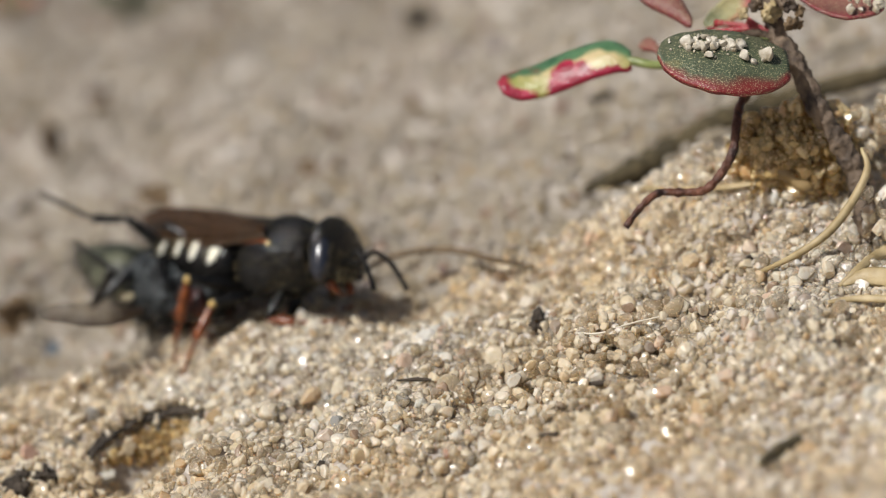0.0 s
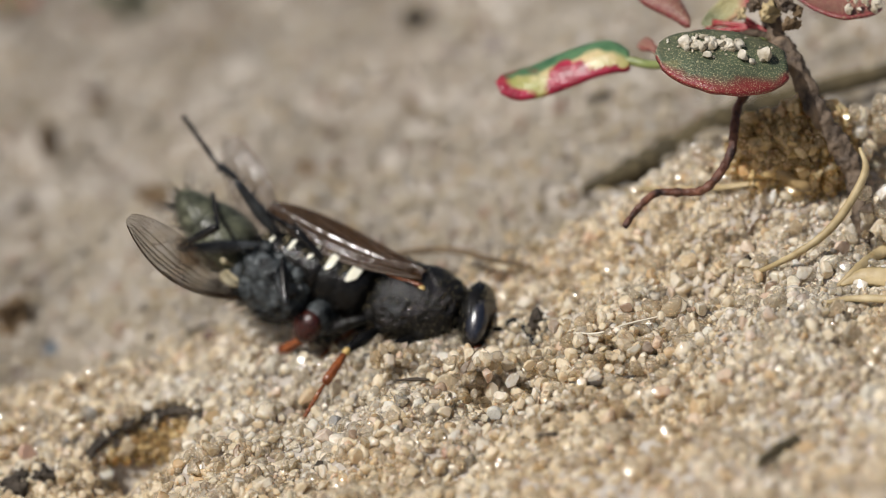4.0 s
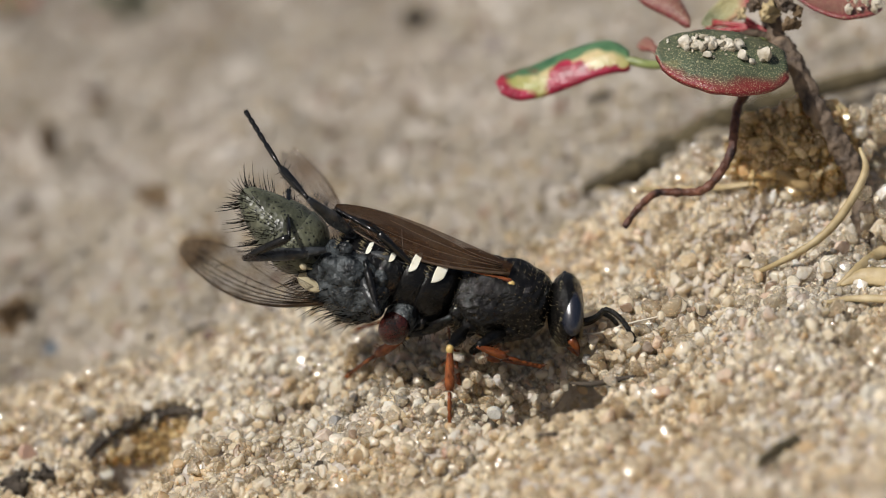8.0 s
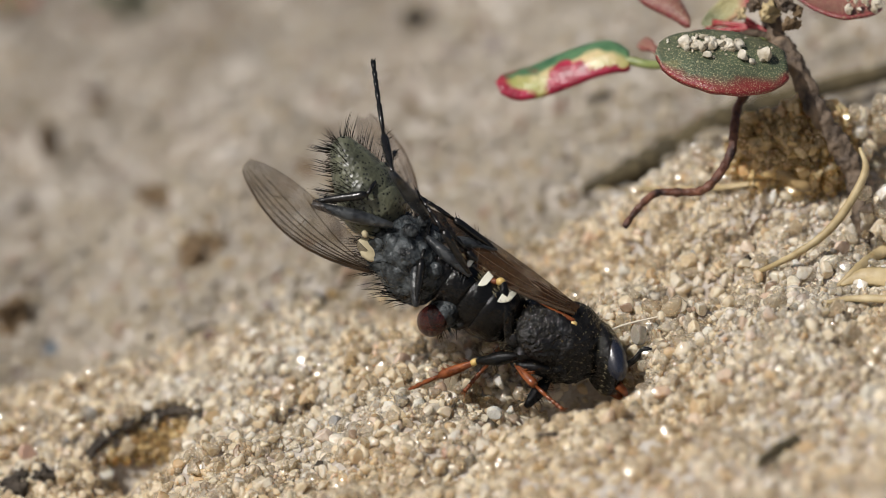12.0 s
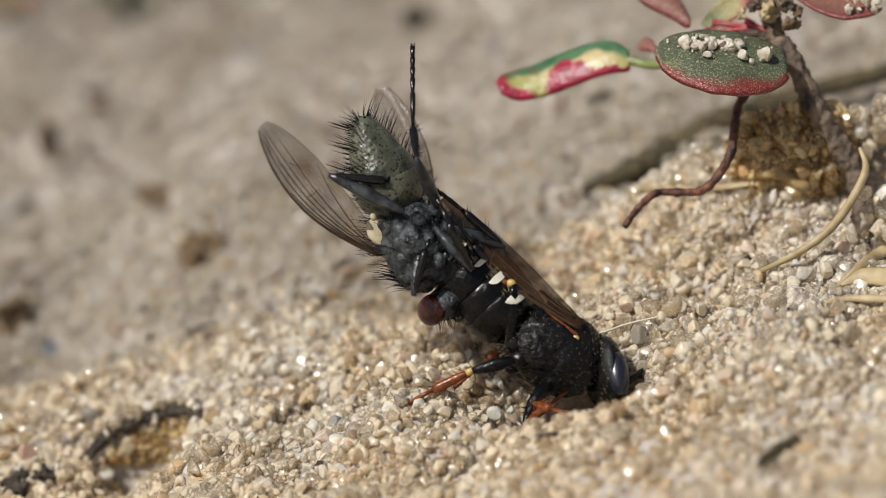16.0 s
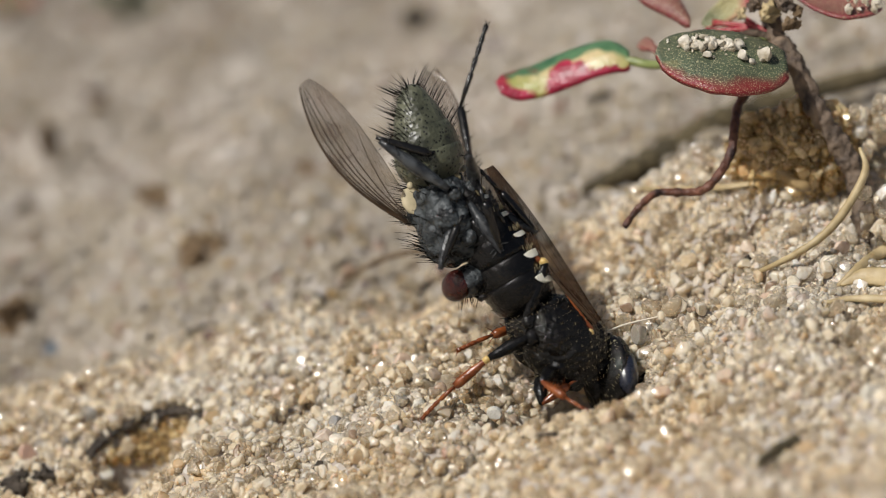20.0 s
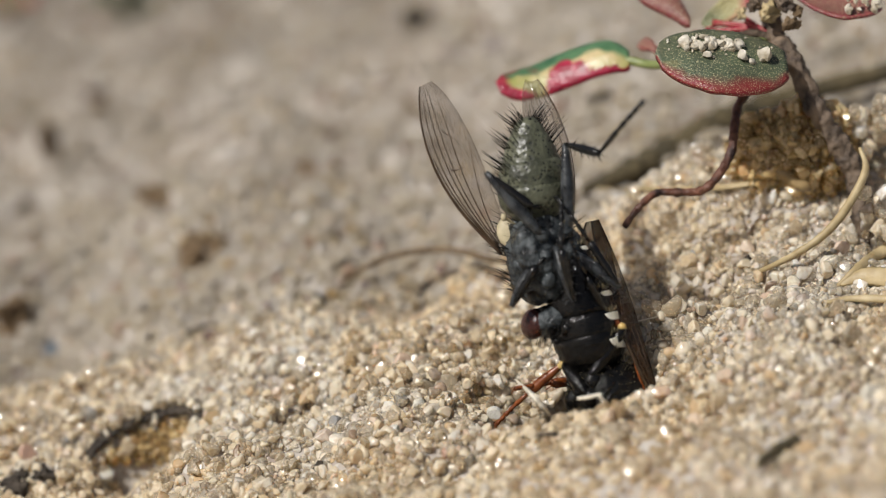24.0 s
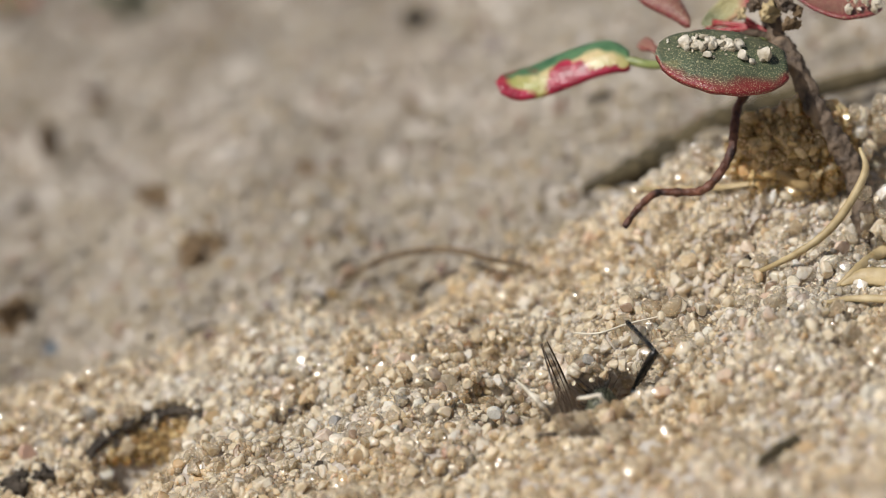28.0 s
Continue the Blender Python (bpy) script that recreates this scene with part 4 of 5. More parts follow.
def build_wasp():
    w = thing("digger_wasp", "black digger wasp with ivory abdomen spots and amber legs", "wasp")
    r = random.Random(4)
    # abdomen segments, each a band of the lofted body, the hind rim a little proud
    cuts = [-3.35, -2.75, -2.15, -1.5, -0.85, -0.28, 0.62]
    for k in range(6):
        lo, hi = cuts[k], cuts[k + 1]
        inner = [q for q in WASP_GASTER if lo + 0.05 < q[0] < hi - 0.02]

        def at(x):
            i = next((j for j in range(len(WASP_GASTER) - 1) if WASP_GASTER[j + 1][0] >= x), len(WASP_GASTER) - 2)
            a, b = WASP_GASTER[i], WASP_GASTER[i + 1]
            f = min(1, max(0, (x - a[0]) / max(1e-6, b[0] - a[0])))
            return tuple(p + (q - p) * f for p, q in zip(a, b))
        swell = 1.035
        rows = [at(lo - 0.04 if k else lo), at(lo)] + inner + [at(hi)]
        rows = [(x, a * (swell if 0 < j < 4 else 1.0) * (0.985 if j == len(rows) - 1 else 1), h * (swell if 0 < j < 4 else 1.0) * (0.985 if j == len(rows) - 1 else 1), z) for j, (x, a, h, z) in enumerate(rows)]
        bm = loft(bmesh.new(), rows, 26)
        for _ in range(70):
            x, phi = r.uniform(lo, hi), r.uniform(0, 6.28)
            p = body_ring(at(x), phi)
            out = Vector((-0.7, math.sin(phi), math.cos(phi)))
            hair(bm, p, p + out * r.uniform(0.06, 0.13), 0.008)
        seg = part("abdomen_segment", bm, GLOSS, w)
        bm = bmesh.new()
        for j in range(80):
            phi = r.uniform(-1.5, 1.5)
            p = body_ring(at(lo + r.uniform(0.0, 0.10)), phi) + Vector((0, math.sin(phi), math.cos(phi))) * 0.03
            hair(bm, p, p + Vector((-0.14, math.sin(phi) * 0.04, math.cos(phi) * 0.04)), 0.008)
        tagged(part("fringe", bm, GOLD_HAIR, seg, "short golden fringe"), kind="stuff")
        size = {5: (0.150, 0.37), 4: (0.105, 0.34), 3: (0.070, 0.28), 2: (0.060, 0.25), 1: (0.055, 0.22)}.get(k)
        if size:
            for side in (1, -1):
                x0 = (lo + hi) / 2 + (-0.15 if k == 5 else -0.12)
                bm = bmesh.new()
                grid = []
                for i in range(15):
                    row = []
                    for j in range(15):
                        a, b = i / 7 - 1, j / 7 - 1
                        rr = max(abs(a), abs(b)) or 1
                        f = (rr / math.hypot(a, b)) ** 0.45 if (a or b) else 1
                        a, b = a * f, b * f
                        phi = side * (1.18 + b * size[1] - 0.9 * a * size[0])
                        q = at(x0 + a * size[0])
                        row.append(bm.verts.new(body_ring((q[0], q[1] * 1.065, q[2] * 1.065, q[3]), phi)))
                    grid.append(row)
                for a, b in zip(grid, grid[1:]):
                    for j in range(14):
                        bm.faces.new((a[j], a[j + 1], b[j + 1], b[j]))
                bmesh.ops.recalc_face_normals(bm, faces=bm.faces)
                bmesh.ops.solidify(bm, geom=bm.faces[:], thickness=-0.015)
                part("pale_spot", bm, IVORY, seg, "ivory side spot")
    # thorax with plates
    bm = loft(bmesh.new(), smooth_rows(WASP_THORAX, 60), 84)
    for v in bm.verts:
        v.co += v.co.normalized() * 0.05 * noise.noise(v.co * 3.5)
    bm.normal_update()
    pits(bm, 0.13, 0.10)
    thorax = part("thorax", bm, BLACK, w, "pitted black thorax")
    bm = bmesh.new()
    for _ in range(900):
        q = WASP_THORAX[r.randrange(2, 23)]
        phi = r.uniform(0, 6.28)
        p = body_ring(q, phi) * 1.03
        out = Vector((r.uniform(-0.9, 0.1), math.sin(phi) * 0.6, math.cos(phi) * 0.6))
        hair(bm, p, p + out * r.uniform(0.06, 0.12), 0.005)
    tagged(part("pubescence", bm, GOLD_HAIR, thorax, "sparse golden down"), kind="stuff")
    for nm, at_, size, turn, m in (("scutum", (2.05, 0, 0.64), (0.74, 0.82, 0.50), (0, 10, 0), BLACK), ("scutellum", (0.98, 0, 0.72), (0.32, 0.52, 0.24), (0, -12, 0), BLACK),
                                   ("pronotum", (2.76, 0, 0.44), (0.24, 0.74, 0.38), (0, 30, 0), BLACK)):
        bm = ball(bmesh.new(), at_, size, turn, 5)
        bm.normal_update()
        pits(bm, 0.12, 0.055)
        for _ in range(120):
            d = Vector((r.gauss(0, 1), r.gauss(0, 1), abs(r.gauss(0, 1)))).normalized()
            p = Vector(at_) + Vector((d.x * size[0], d.y * size[1], d.z * size[2]))
            hair(bm, p, p + d * 0.09 + Vector((-0.04, 0, 0)), 0.006)
        part(nm, bm, m, thorax)
    bm = bmesh.new()
    tube(bm, bezier([(0.75, 0, 0.85), (0.52, 0, 0.86), (0.30, 0, 0.80)], 6), [0.11, 0.08, 0.075, 0.06, 0.05, 0.04, 0.015], 7)
    part("spine", bm, GLOSS, thorax)
    bm = bmesh.new()
    tube(bm, bezier([(2.45, 0, 0.10), (2.9, 0, 0.22), (3.35, 0, 0.40)], 8), [0.46, 0.42, 0.36, 0.32, 0.30, 0.30, 0.32, 0.34, 0.34], 14)
    part("neck", bm, BLACK, thorax)
    for side in (1, -1):
        part("tegula", ball(bmesh.new(), (1.85, side * 0.93, 0.33), (0.10, 0.06, 0.08), (0, 0, 0), 2), TEGULA, thorax, "small yellow wing plate")
        part("pale_spot", ball(bmesh.new(), (2.38, side * 0.80, 0.10), (0.10, 0.06, 0.07), (0, 20, 0), 2), IVORY, thorax, "tiny ivory shoulder spot")
        part("side_plate", pits(ball(bmesh.new(), (1.45, side * 0.70, -0.45), (0.72, 0.30, 0.62), (0, -15, 0), 5), 0.15, 0.07), BLACK, thorax)
    for x, z, s in ((0.85, -0.85, 0.3), (1.25, -1.02, 0.27), (2.25, -0.72, 0.3)):
        for side in (1, -1):
            part("coxa", ball(bmesh.new(), (x, side * 0.42, z), (s, s * 0.8, s * 0.9), (0, 30, 0), 2), GLOSS, thorax)
    # wings folded flat along the back
    for side in (1, -1):
        vs = ((0.16, 0.10, 0.02, 0.8, 0.022), (0.3, 0.42, 0.05, 0.75, 0.02), (0.45, 0.75, 0.05, 0.7, 0.016), (0.55, 0.95, 0.05, 0.5, 0.014), (0.02, 0.6, 0.55, 0.62, 0.016), (0.05, 0.45, 0.72, 0.86, 0.014))
        wg = wing(w, 5.0, 1.75, SMOKE, "wing", "smoky brown folded wing with amber base", 0.10, veins=vs)
        if side < 0:
            for ob in (wg, *wg.children):
                for v in ob.data.vertices:
                    v.co.y *= -1
                ob.data.flip_normals()
        wg.matrix_basis = Matrix.Translation(Vector((1.72, side * 0.90, 0.66)) * MM) @ Euler((side * radians(-62), radians(-1), side * radians(9))).to_matrix().to_4x4()
        bm = bmesh.new()
        tube(bm, bezier([(1.82, side * 0.92, 0.38), (1.45, side * 0.90, 0.34), (1.0, side * 0.90, 0.26), (0.55, side * 0.88, 0.20)], 14), [0.07 - 0.0042 * k for k in range(15)], 7)
        part("wing_base", bm, AMBER, w, "amber wing root")
    # head on its own joint
    head = loft(bmesh.new(), smooth_rows([(-0.46, 0.30, 0.30, 0.0), (-0.36, 0.72, 0.70, 0.02), (-0.10, 1.02, 0.98, 0.0), (0.18, 0.96, 0.94, -0.02), (0.38, 0.66, 0.70, -0.06), (0.48, 0.25, 0.30, -0.1)], 44), 84)
    head.normal_update()
    pits(head, 0.10, 0.04)
    down = []
    for _ in range(600):
        phi, x = r.uniform(0, 6.28), r.uniform(-0.3, 0.42)
        k = 1 - max(0, abs(x + 0.0) - 0.2) * 1.3
        p = Vector((x, 0.98 * k * math.sin(phi), 0.95 * k * math.cos(phi)))
        down.append((p * 0.98, p * 1.03 + Vector((0.06, 0, -0.04))))
    hd = part("head", head, BLACK, w, "broad black head with golden hairs")
    bm = bmesh.new()
    for p, q in down:
        hair(bm, p, q, 0.005)
    tagged(part("pubescence", bm, GOLD_HAIR, hd, "sparse golden down"), kind="stuff")
    for side in (1, -1):
        part("eye", ball(bmesh.new(), (0.13, side * 0.80, -0.16), (0.31, 0.28, 0.66), (side * 10, -6, side * 12), 3), EYE_DARK, hd, "large slate-blue compound eye")
        bm = bmesh.new()
        tube(bm, bezier([(0.38, side * 0.20, -0.35), (0.75, side * 0.30, -0.22), (1.0, side * 0.40, 0.02)], 7), [0.085, 0.09, 0.09, 0.085, 0.08, 0.075, 0.07, 0.07], 8)
        chain, thick = [], []
        for k in range(11):
            f = lambda s: Vector((1.0 + 0.95 * s, side * (0.40 + 0.35 * s), 0.02 - 0.10 * s - 0.95 * s * s))
            chain += [f((k + 0.05) / 11), f((k + 0.5) / 11), f((k + 0.9) / 11)]
            thick += [0.062, 0.082, 0.070]
        tube(bm, chain, thick, 8)
        part("antenna", bm, BLACK, hd, "bent black antenna")
        bm = bmesh.new()
        tube(bm, bezier([(0.16, side * 0.42, -0.82), (0.34, side * 0.34, -1.05), (0.42, side * 0.08, -1.20)], 8), [0.13, 0.13, 0.12, 0.11, 0.09, 0.075, 0.06, 0.04, 0.02], 8)
        part("mandible", bm, AMBER, hd, "red-brown curved jaw")
    bm = bmesh.new()
    for y, z in ((0, 0.92), (0.17, 0.98), (-0.17, 0.98)):
        ball(bm, (0.05 if y == 0 else -0.08, y, z - 0.02), (0.055, 0.055, 0.05), (0, 0, 0), 2)
    part("ocelli", bm, EYE_DARK, hd, "three small simple eyes")
    for _ in (0,):
        bm = bmesh.new()
        for _ in range(160):
            y, z = r.uniform(-0.45, 0.45), r.uniform(-0.75, 0.1)
            hair(bm, (0.38, y, z), (0.50, y + r.uniform(-0.05, 0.05), z - 0.12), 0.010)
        part("face_hair", bm, GOLD_HAIR, hd, "silvery golden face hair")
    legs = {}
    for side, nm in ((-1, "r"), (1, "l")):
        legs["fore_" + nm] = limb(w, (1.05, 0.21), (0.85, 0.13), (1.05, 0.055), (GLOSS, AMBER, AMBER), 14, False, 11)
        legs["mid_" + nm] = limb(w, (1.20, 0.20), (1.15, 0.14), (1.25, 0.060), (GLOSS, AMBER, AMBER), 22, True, 12)
        legs["hind_" + nm] = limb(w, (1.62, 0.23), (1.40, 0.15), (1.50, 0.060), (GLOSS, AMBER, AMBER), 26, True, 13)
    return w, hd, legs


# ---- the fly: x ahead, z back side up, origin in the middle of the thorax ----
FLY_THORAX = smooth_rows([(-1.25, 0.35, 0.38, 0.05), (-1.0, 0.70, 0.72, 0.05), (-0.4, 0.92, 0.92, 0.02), (0.3, 0.94, 0.90, 0.0), (0.85, 0.72, 0.68, 0.0), (1.12, 0.30, 0.30, 0.0)], 20)
FLY_ABDOMEN = smooth_rows([(-3.75, 0.16, 0.16, -0.18), (-3.55, 0.36, 0.33, -0.14), (-3.0, 0.64, 0.57, -0.08), (-2.2, 0.92, 0.82, -0.02), (-1.5, 0.92, 0.80, 0.0), (-1.0, 0.45, 0.45, 0.0)], 30)


def build_fly():
    w = thing("fly", "limp grey-green bristly fly carried as prey", "fly")
    r = random.Random(9)
    bm = loft(bmesh.new(), smooth_rows(FLY_THORAX, 50), 72)
    for v in bm.verts:
        v.co += v.co.normalized() * 0.10 * noise.noise(v.co * 3.0)
    bm.normal_update()
    pits(bm, 0.62, -0.15)
    pits(bm, 0.12, 0.025)
    thorax = part("thorax", bm, GREY, w, "grey dusted thorax")
    bm = bmesh.new()
    for _ in range(150):
        q = FLY_THORAX[r.randrange(3, 18)]
        phi = r.gauss(0, 0.95)
        p = body_ring(q, phi)
        out = Vector((r.uniform(-0.9, -0.3), math.sin(phi), math.cos(phi)))
        hair(bm, p, p + out * r.uniform(0.30, 0.72), 0.016, out.cross(Vector((0, 1, 0))) * 0.05)
    part("bristles", bm, BRISTLE, thorax, "stiff black bristles")
    bm = bmesh.new()
    for _ in range(420):
        q = FLY_THORAX[r.randrange(2, 19)]
        phi = r.uniform(0, 6.28)
        p = body_ring(q, phi)
        out = Vector((r.uniform(-0.9, -0.2), math.sin(phi), math.cos(phi)))
        hair(bm, p, p + out * r.uniform(0.10, 0.22), 0.006)
    tagged(part("pubescence", bm, BRISTLE, thorax), kind="stuff")
    part("scutellum", ball(bmesh.new(), (-1.15, 0, 0.55), (0.35, 0.50, 0.22), (0, -20, 0), 3), GREY, thorax)
    for side in (1, -1):
        part("squama", ball(bmesh.new(), (-0.85, side * 0.80, 0.30), (0.40, 0.28, 0.08), (side * 30, 10, 0), 2), PALE, thorax, "cream wing scale")
        bm = bmesh.new()
        tube(bm, bezier([(-1.0, side * 0.60, 0.05), (-1.12, side * 0.82, 0.0), (-1.22, side * 0.95, -0.03)], 5), 0.03, 6)
        ball(bm, (-1.25, side * 0.99, -0.04), (0.11, 0.09, 0.09))
        part("haltere", bm, PALE, thorax, "pale yellow balancer knob")
        part("side_plate", ball(bmesh.new(), (-0.15, side * 0.52, -0.48), (0.62, 0.42, 0.46), (0, 0, 0), 3), GREY, thorax)
        for x in (-0.65, -0.1, 0.55):
            part("coxa", ball(bmesh.new(), (x, side * 0.34, -0.80), (0.24, 0.22, 0.28), (0, 20, 0), 2), GREY, thorax)
    cuts = [-3.75, -3.3, -2.65, -2.0, -1.0]
    for k in range(4):
        lo, hi = cuts[k], cuts[k + 1]
        rows = [q for q in FLY_ABDOMEN if lo - 0.05 <= q[0] <= hi + 0.22]
        rows = [(x, a * (1.018 if x < hi - 0.1 else 0.985), h * (1.018 if x < hi - 0.1 else 0.985), z) for x, a, h, z in rows]
        seg = part("abdomen_segment", loft(bmesh.new(), rows, 26), OLIVE, w)
        bm = bmesh.new()
        for j in range((120, 130, 120, 70)[k]):
            x = lo + r.uniform(0.0, 0.3) if j % 2 else r.uniform(lo + 0.05, hi - 0.05)
            q = min(FLY_ABDOMEN, key=lambda u: abs(u[0] - x))
            phi = r.uniform(-2.4, 2.4)
            p = body_ring(q, phi)
            out = Vector((-0.9, math.sin(phi), math.cos(phi)))
            hair(bm, p, p + out * ((r.uniform(0.26, 0.55) if j % 2 and k < 3 else r.uniform(0.10, 0.20))), 0.0105, Vector((0, 0, 0.03)))
        part("bristles", bm, BRISTLE, seg)
    part("abdomen_tip", ball(bmesh.new(), (-3.58, 0, -0.24), (0.20, 0.20, 0.19), (0, 30, 0), 3), GLOSS, w, "shiny black rounded abdomen tip")
    # head
    bm = ball(bmesh.new(), (1.62, 0, -0.08), (0.46, 0.74, 0.66), (0, 0, 0), 3)
    head = part("head", bm, GREY, w, "silvery black head")
    for side in (1, -1):
        part("eye", ball(bmesh.new(), (1.62, side * 0.54, 0.04), (0.42, 0.30, 0.50), (0, 0, side * 14), 3), EYE_RED, head, "dark red compound eye")
        bm = bmesh.new()
        tube(bm, [(2.02, side * 0.12, -0.08), (2.16, side * 0.14, -0.28), (2.14, side * 0.14, -0.46)], [0.06, 0.09, 0.05], 7)
        hair(bm, (2.12, side * 0.16, -0.2), (2.42, side * 0.32, -0.10), 0.012)
        part("antenna", bm, BRISTLE, head)
    bm = bmesh.new()
    tube(bm, [(1.72, 0, -0.55), (1.85, 0, -0.78), (1.95, 0, -0.88)], [0.20, 0.15, 0.17], 9)
    part("proboscis", bm, GLOSS, head)
    bm = bmesh.new()
    for _ in range(46):
        y, z = r.uniform(-0.5, 0.5), r.uniform(-0.6, 0.6)
        hair(bm, (1.95, y * 0.8, z * 0.8 - 0.08), (2.2 + r.uniform(0, 0.12), y, z - 0.1), 0.011)
    part("bristles", bm, BRISTLE, head)
    # wings half spread
    vs = ((0.10, 0.06, 0.02, 0.62, 0.026), (0.14, 0.16, 0.02, 0.93, 0.022), (0.22, 0.32, 0.03, 0.96, 0.020), (0.30, 0.46, 0.05, 0.97, 0.018), (0.40, 0.66, 0.05, 0.88, 0.018), (0.50, 0.92, 0.05, 0.62, 0.016), (0.30, 0.62, 0.52, 0.50, 0.016), (0.46, 0.68, 0.74, 0.66, 0.015))
    wings = []
    for side in (1, -1):
        wg = wing(w, 4.9, 1.85, CLEAR, "wing", "clear brownish veined wing", 0.15, veins=vs)
        if side < 0:
            for ob in (wg, *wg.children):
                for v in ob.data.vertices:
                    v.co.y *= -1
                ob.data.flip_normals()
        wings.append(wg)
    legs = {}
    for side, nm in ((1, "l"), (-1, "r")):
        legs["fore_" + nm] = limb(w, (1.35, 0.18), (1.25, 0.12), (1.2, 0.06), (GREY_LIMB, BRISTLE, BRISTLE), 16, False, 21)
        legs["mid_" + nm] = limb(w, (1.55, 0.18), (1.45, 0.12), (1.4, 0.06), (GREY_LIMB, BRISTLE, BRISTLE), 20, False, 22)
        legs["hind_" + nm] = limb(w, (2.2, 0.20), (1.50, 0.125), (2.25, 0.07), (GREY_LIMB, BRISTLE, BRISTLE), 24, False, 23)
    return w, wings, legs


# ---- loose sand that the wasp throws out ----
def build_clumps():
    r = np.random.RandomState(77)
    out = []
    spots = []
    for y in np.arange(-5.6, 0.3, 0.78):
        for x in np.arange(0.6, 6.4, 0.82):
            x_, y_ = x + r.uniform(-0.15, 0.15), y + r.uniform(-0.15, 0.15)
            if burrow(x_, y_) > 0.22:
                spots.append((x_, y_))
    for x, y in spots:
        n = 38
        off = r.normal(0, 1, (n, 3)) * (0.34, 0.34, 0.17)
        co, f = grain_mesh(off, r.uniform(0.10, 0.20, n), 2, r.randint(1 << 20))
        ob = mesh_object("sand_clump", co, f, SAND, "loose clump of sand thrown out of the burrow", "sand clump", "stuff", False)
        tagged(ob, group="loose sand clumps")
        top = float(height(x, y) + burrow(x, y))
        start = Vector((x, y, top - 0.10))
        a = np.clip((x - 0.6) / 5.2, 0, 1)
        t0 = 2.2 + 7.4 * a + r.uniform(-0.4, 0.6)
        ex, ey = r.normal(-0.9, 1.5), r.normal(0.9, 1.1)
        if burrow(ex, ey) > 0.05:
            ex = -1.5 - r.rand()
        end = Vector((ex, ey, float(height(ex, ey)) + 0.02))
        out.append((ob, t0, start, end, r.uniform(0, 360)))
    return out


WASP_ROWS = (
    (0, -6.08, 0.03, 6.20, 8.0, -4.0, -36.0),
    (0.5, -5.19, -0.16, 5.30, 11.0, -2.7, -33.0),
    (1, -4.38, -0.21, 4.40, 12.7, -1.3, -30.0),
    (1.5, -3.67, -0.12, 3.90, 16.0, 0.0, -24.0),
    (2, -3.28, -0.30, 3.50, 22.0, 1.3, -18.0),
    (2.5, -3.25, -0.18, 3.10, 22.0, 2.7, -17.0),
    (3, -3.25, -0.21, 2.60, 25.0, 4.0, -16.0),
    (3.5, -2.59, -0.52, 2.63, 28.0, 4.4, -15.0),
    (5.5, -2.02, -0.42, 1.17, 24.0, 6.0, -11.0),
    (6, -1.93, -0.43, 0.80, 28.0, 6.4, -10.0),
    (6.5, -1.78, -0.51, 0.60, 30.0, 6.8, -7.5),
    (7, -2.07, -0.55, 0.40, 32.0, 7.2, -5.0),
    (7.5, -0.69, -0.70, -0.55, 21.4, 7.6, -2.5),
    (8, -0.04, -0.51, -1.50, 22.4, 8.0, 0.0),
    (8.5, 0.16, -0.46, -1.51, 21.0, 9.0, 0.0),
    (9, 0.66, -0.82, -1.52, 28.0, 10.0, 0.0),
    (9.5, 0.81, -0.85, -1.54, 28.5, 11.0, 0.0),
    (10, 1.21, -0.42, -1.55, 35.0, 12.0, 0.0),
    (10.5, 1.59, -0.91, -1.56, 39.5, 13.0, 0.0),
    (11, 1.51, -0.69, -1.58, 43.0, 14.0, 0.0),
    (11.5, 1.24, -0.42, -1.59, 44.0, 14.5, 0.0),
    (12, 1.78, -1.12, -1.60, 37.0, 15.0, 0.0),
    (12.5, 1.69, -1.06, -1.62, 31.0, 15.5, 0.0),
    (14.5, 1.81, -1.35, -1.73, 27.0, 17.5, 0.0),
    (15, 1.96, -1.69, -1.75, 35.0, 18.0, 0.0),
    (15.5, 1.92, -1.56, -1.78, 39.0, 18.5, 0.0),
    (16, 2.01, -1.21, -1.80, 47.0, 19.0, 0.0),
    (16.5, 1.90, -0.43, -1.82, 52.0, 19.5, 0.0),
    (17, 1.59, -0.55, -1.85, 47.0, 20.0, 0.0),
    (17.5, 2.04, -1.08, -1.88, 43.0, 22.0, 0.0),
    (18, 1.86, -1.71, -1.90, 32.0, 24.0, 0.0),
    (18.5, 2.08, -1.78, -1.93, 37.0, 26.0, 0.0),
    (19, 2.16, -1.84, -1.95, 40.0, 28.0, 0.0),
    (19.5, 2.80, -0.70, -1.98, 63.0, 30.0, 0.0),
    (20, 2.77, -0.69, -2.00, 62.0, 32.0, 0.0),
    (20.5, 3.03, -1.93, -2.08, 49.0, 30.0, 0.0),
    (21, 3.22, -2.71, -2.15, 50.0, 28.0, 0.0),
    (21.5, 3.99, -1.26, -2.23, 73.0, 33.0, 0.0),
    (22.5, 4.21, -1.78, -2.38, 71.0, 33.0, 0.0),
    (23.5, 4.63, -2.38, -2.53, 73.0, 33.0, 0.0),
    (24, 4.75, -2.43, -2.60, 78.0, 33.0, 0.0),
    (24.5, 4.66, -2.56, -2.62, 75.0, 33.0, 0.0),
    (25, 4.66, -3.40, -2.65, 61.0, 33.0, 0.0),
    (25.5, 4.92, -4.06, -2.67, 61.0, 33.0, 0.0),
    (26, 5.34, -5.38, -2.70, 61.0, 33.0, 0.0),
    (26.5, 5.78, -6.28, -2.73, 61.0, 33.0, 0.0),
    (28, 6.68, -7.78, -2.80, 61.0, 33.0, 0.0),
)
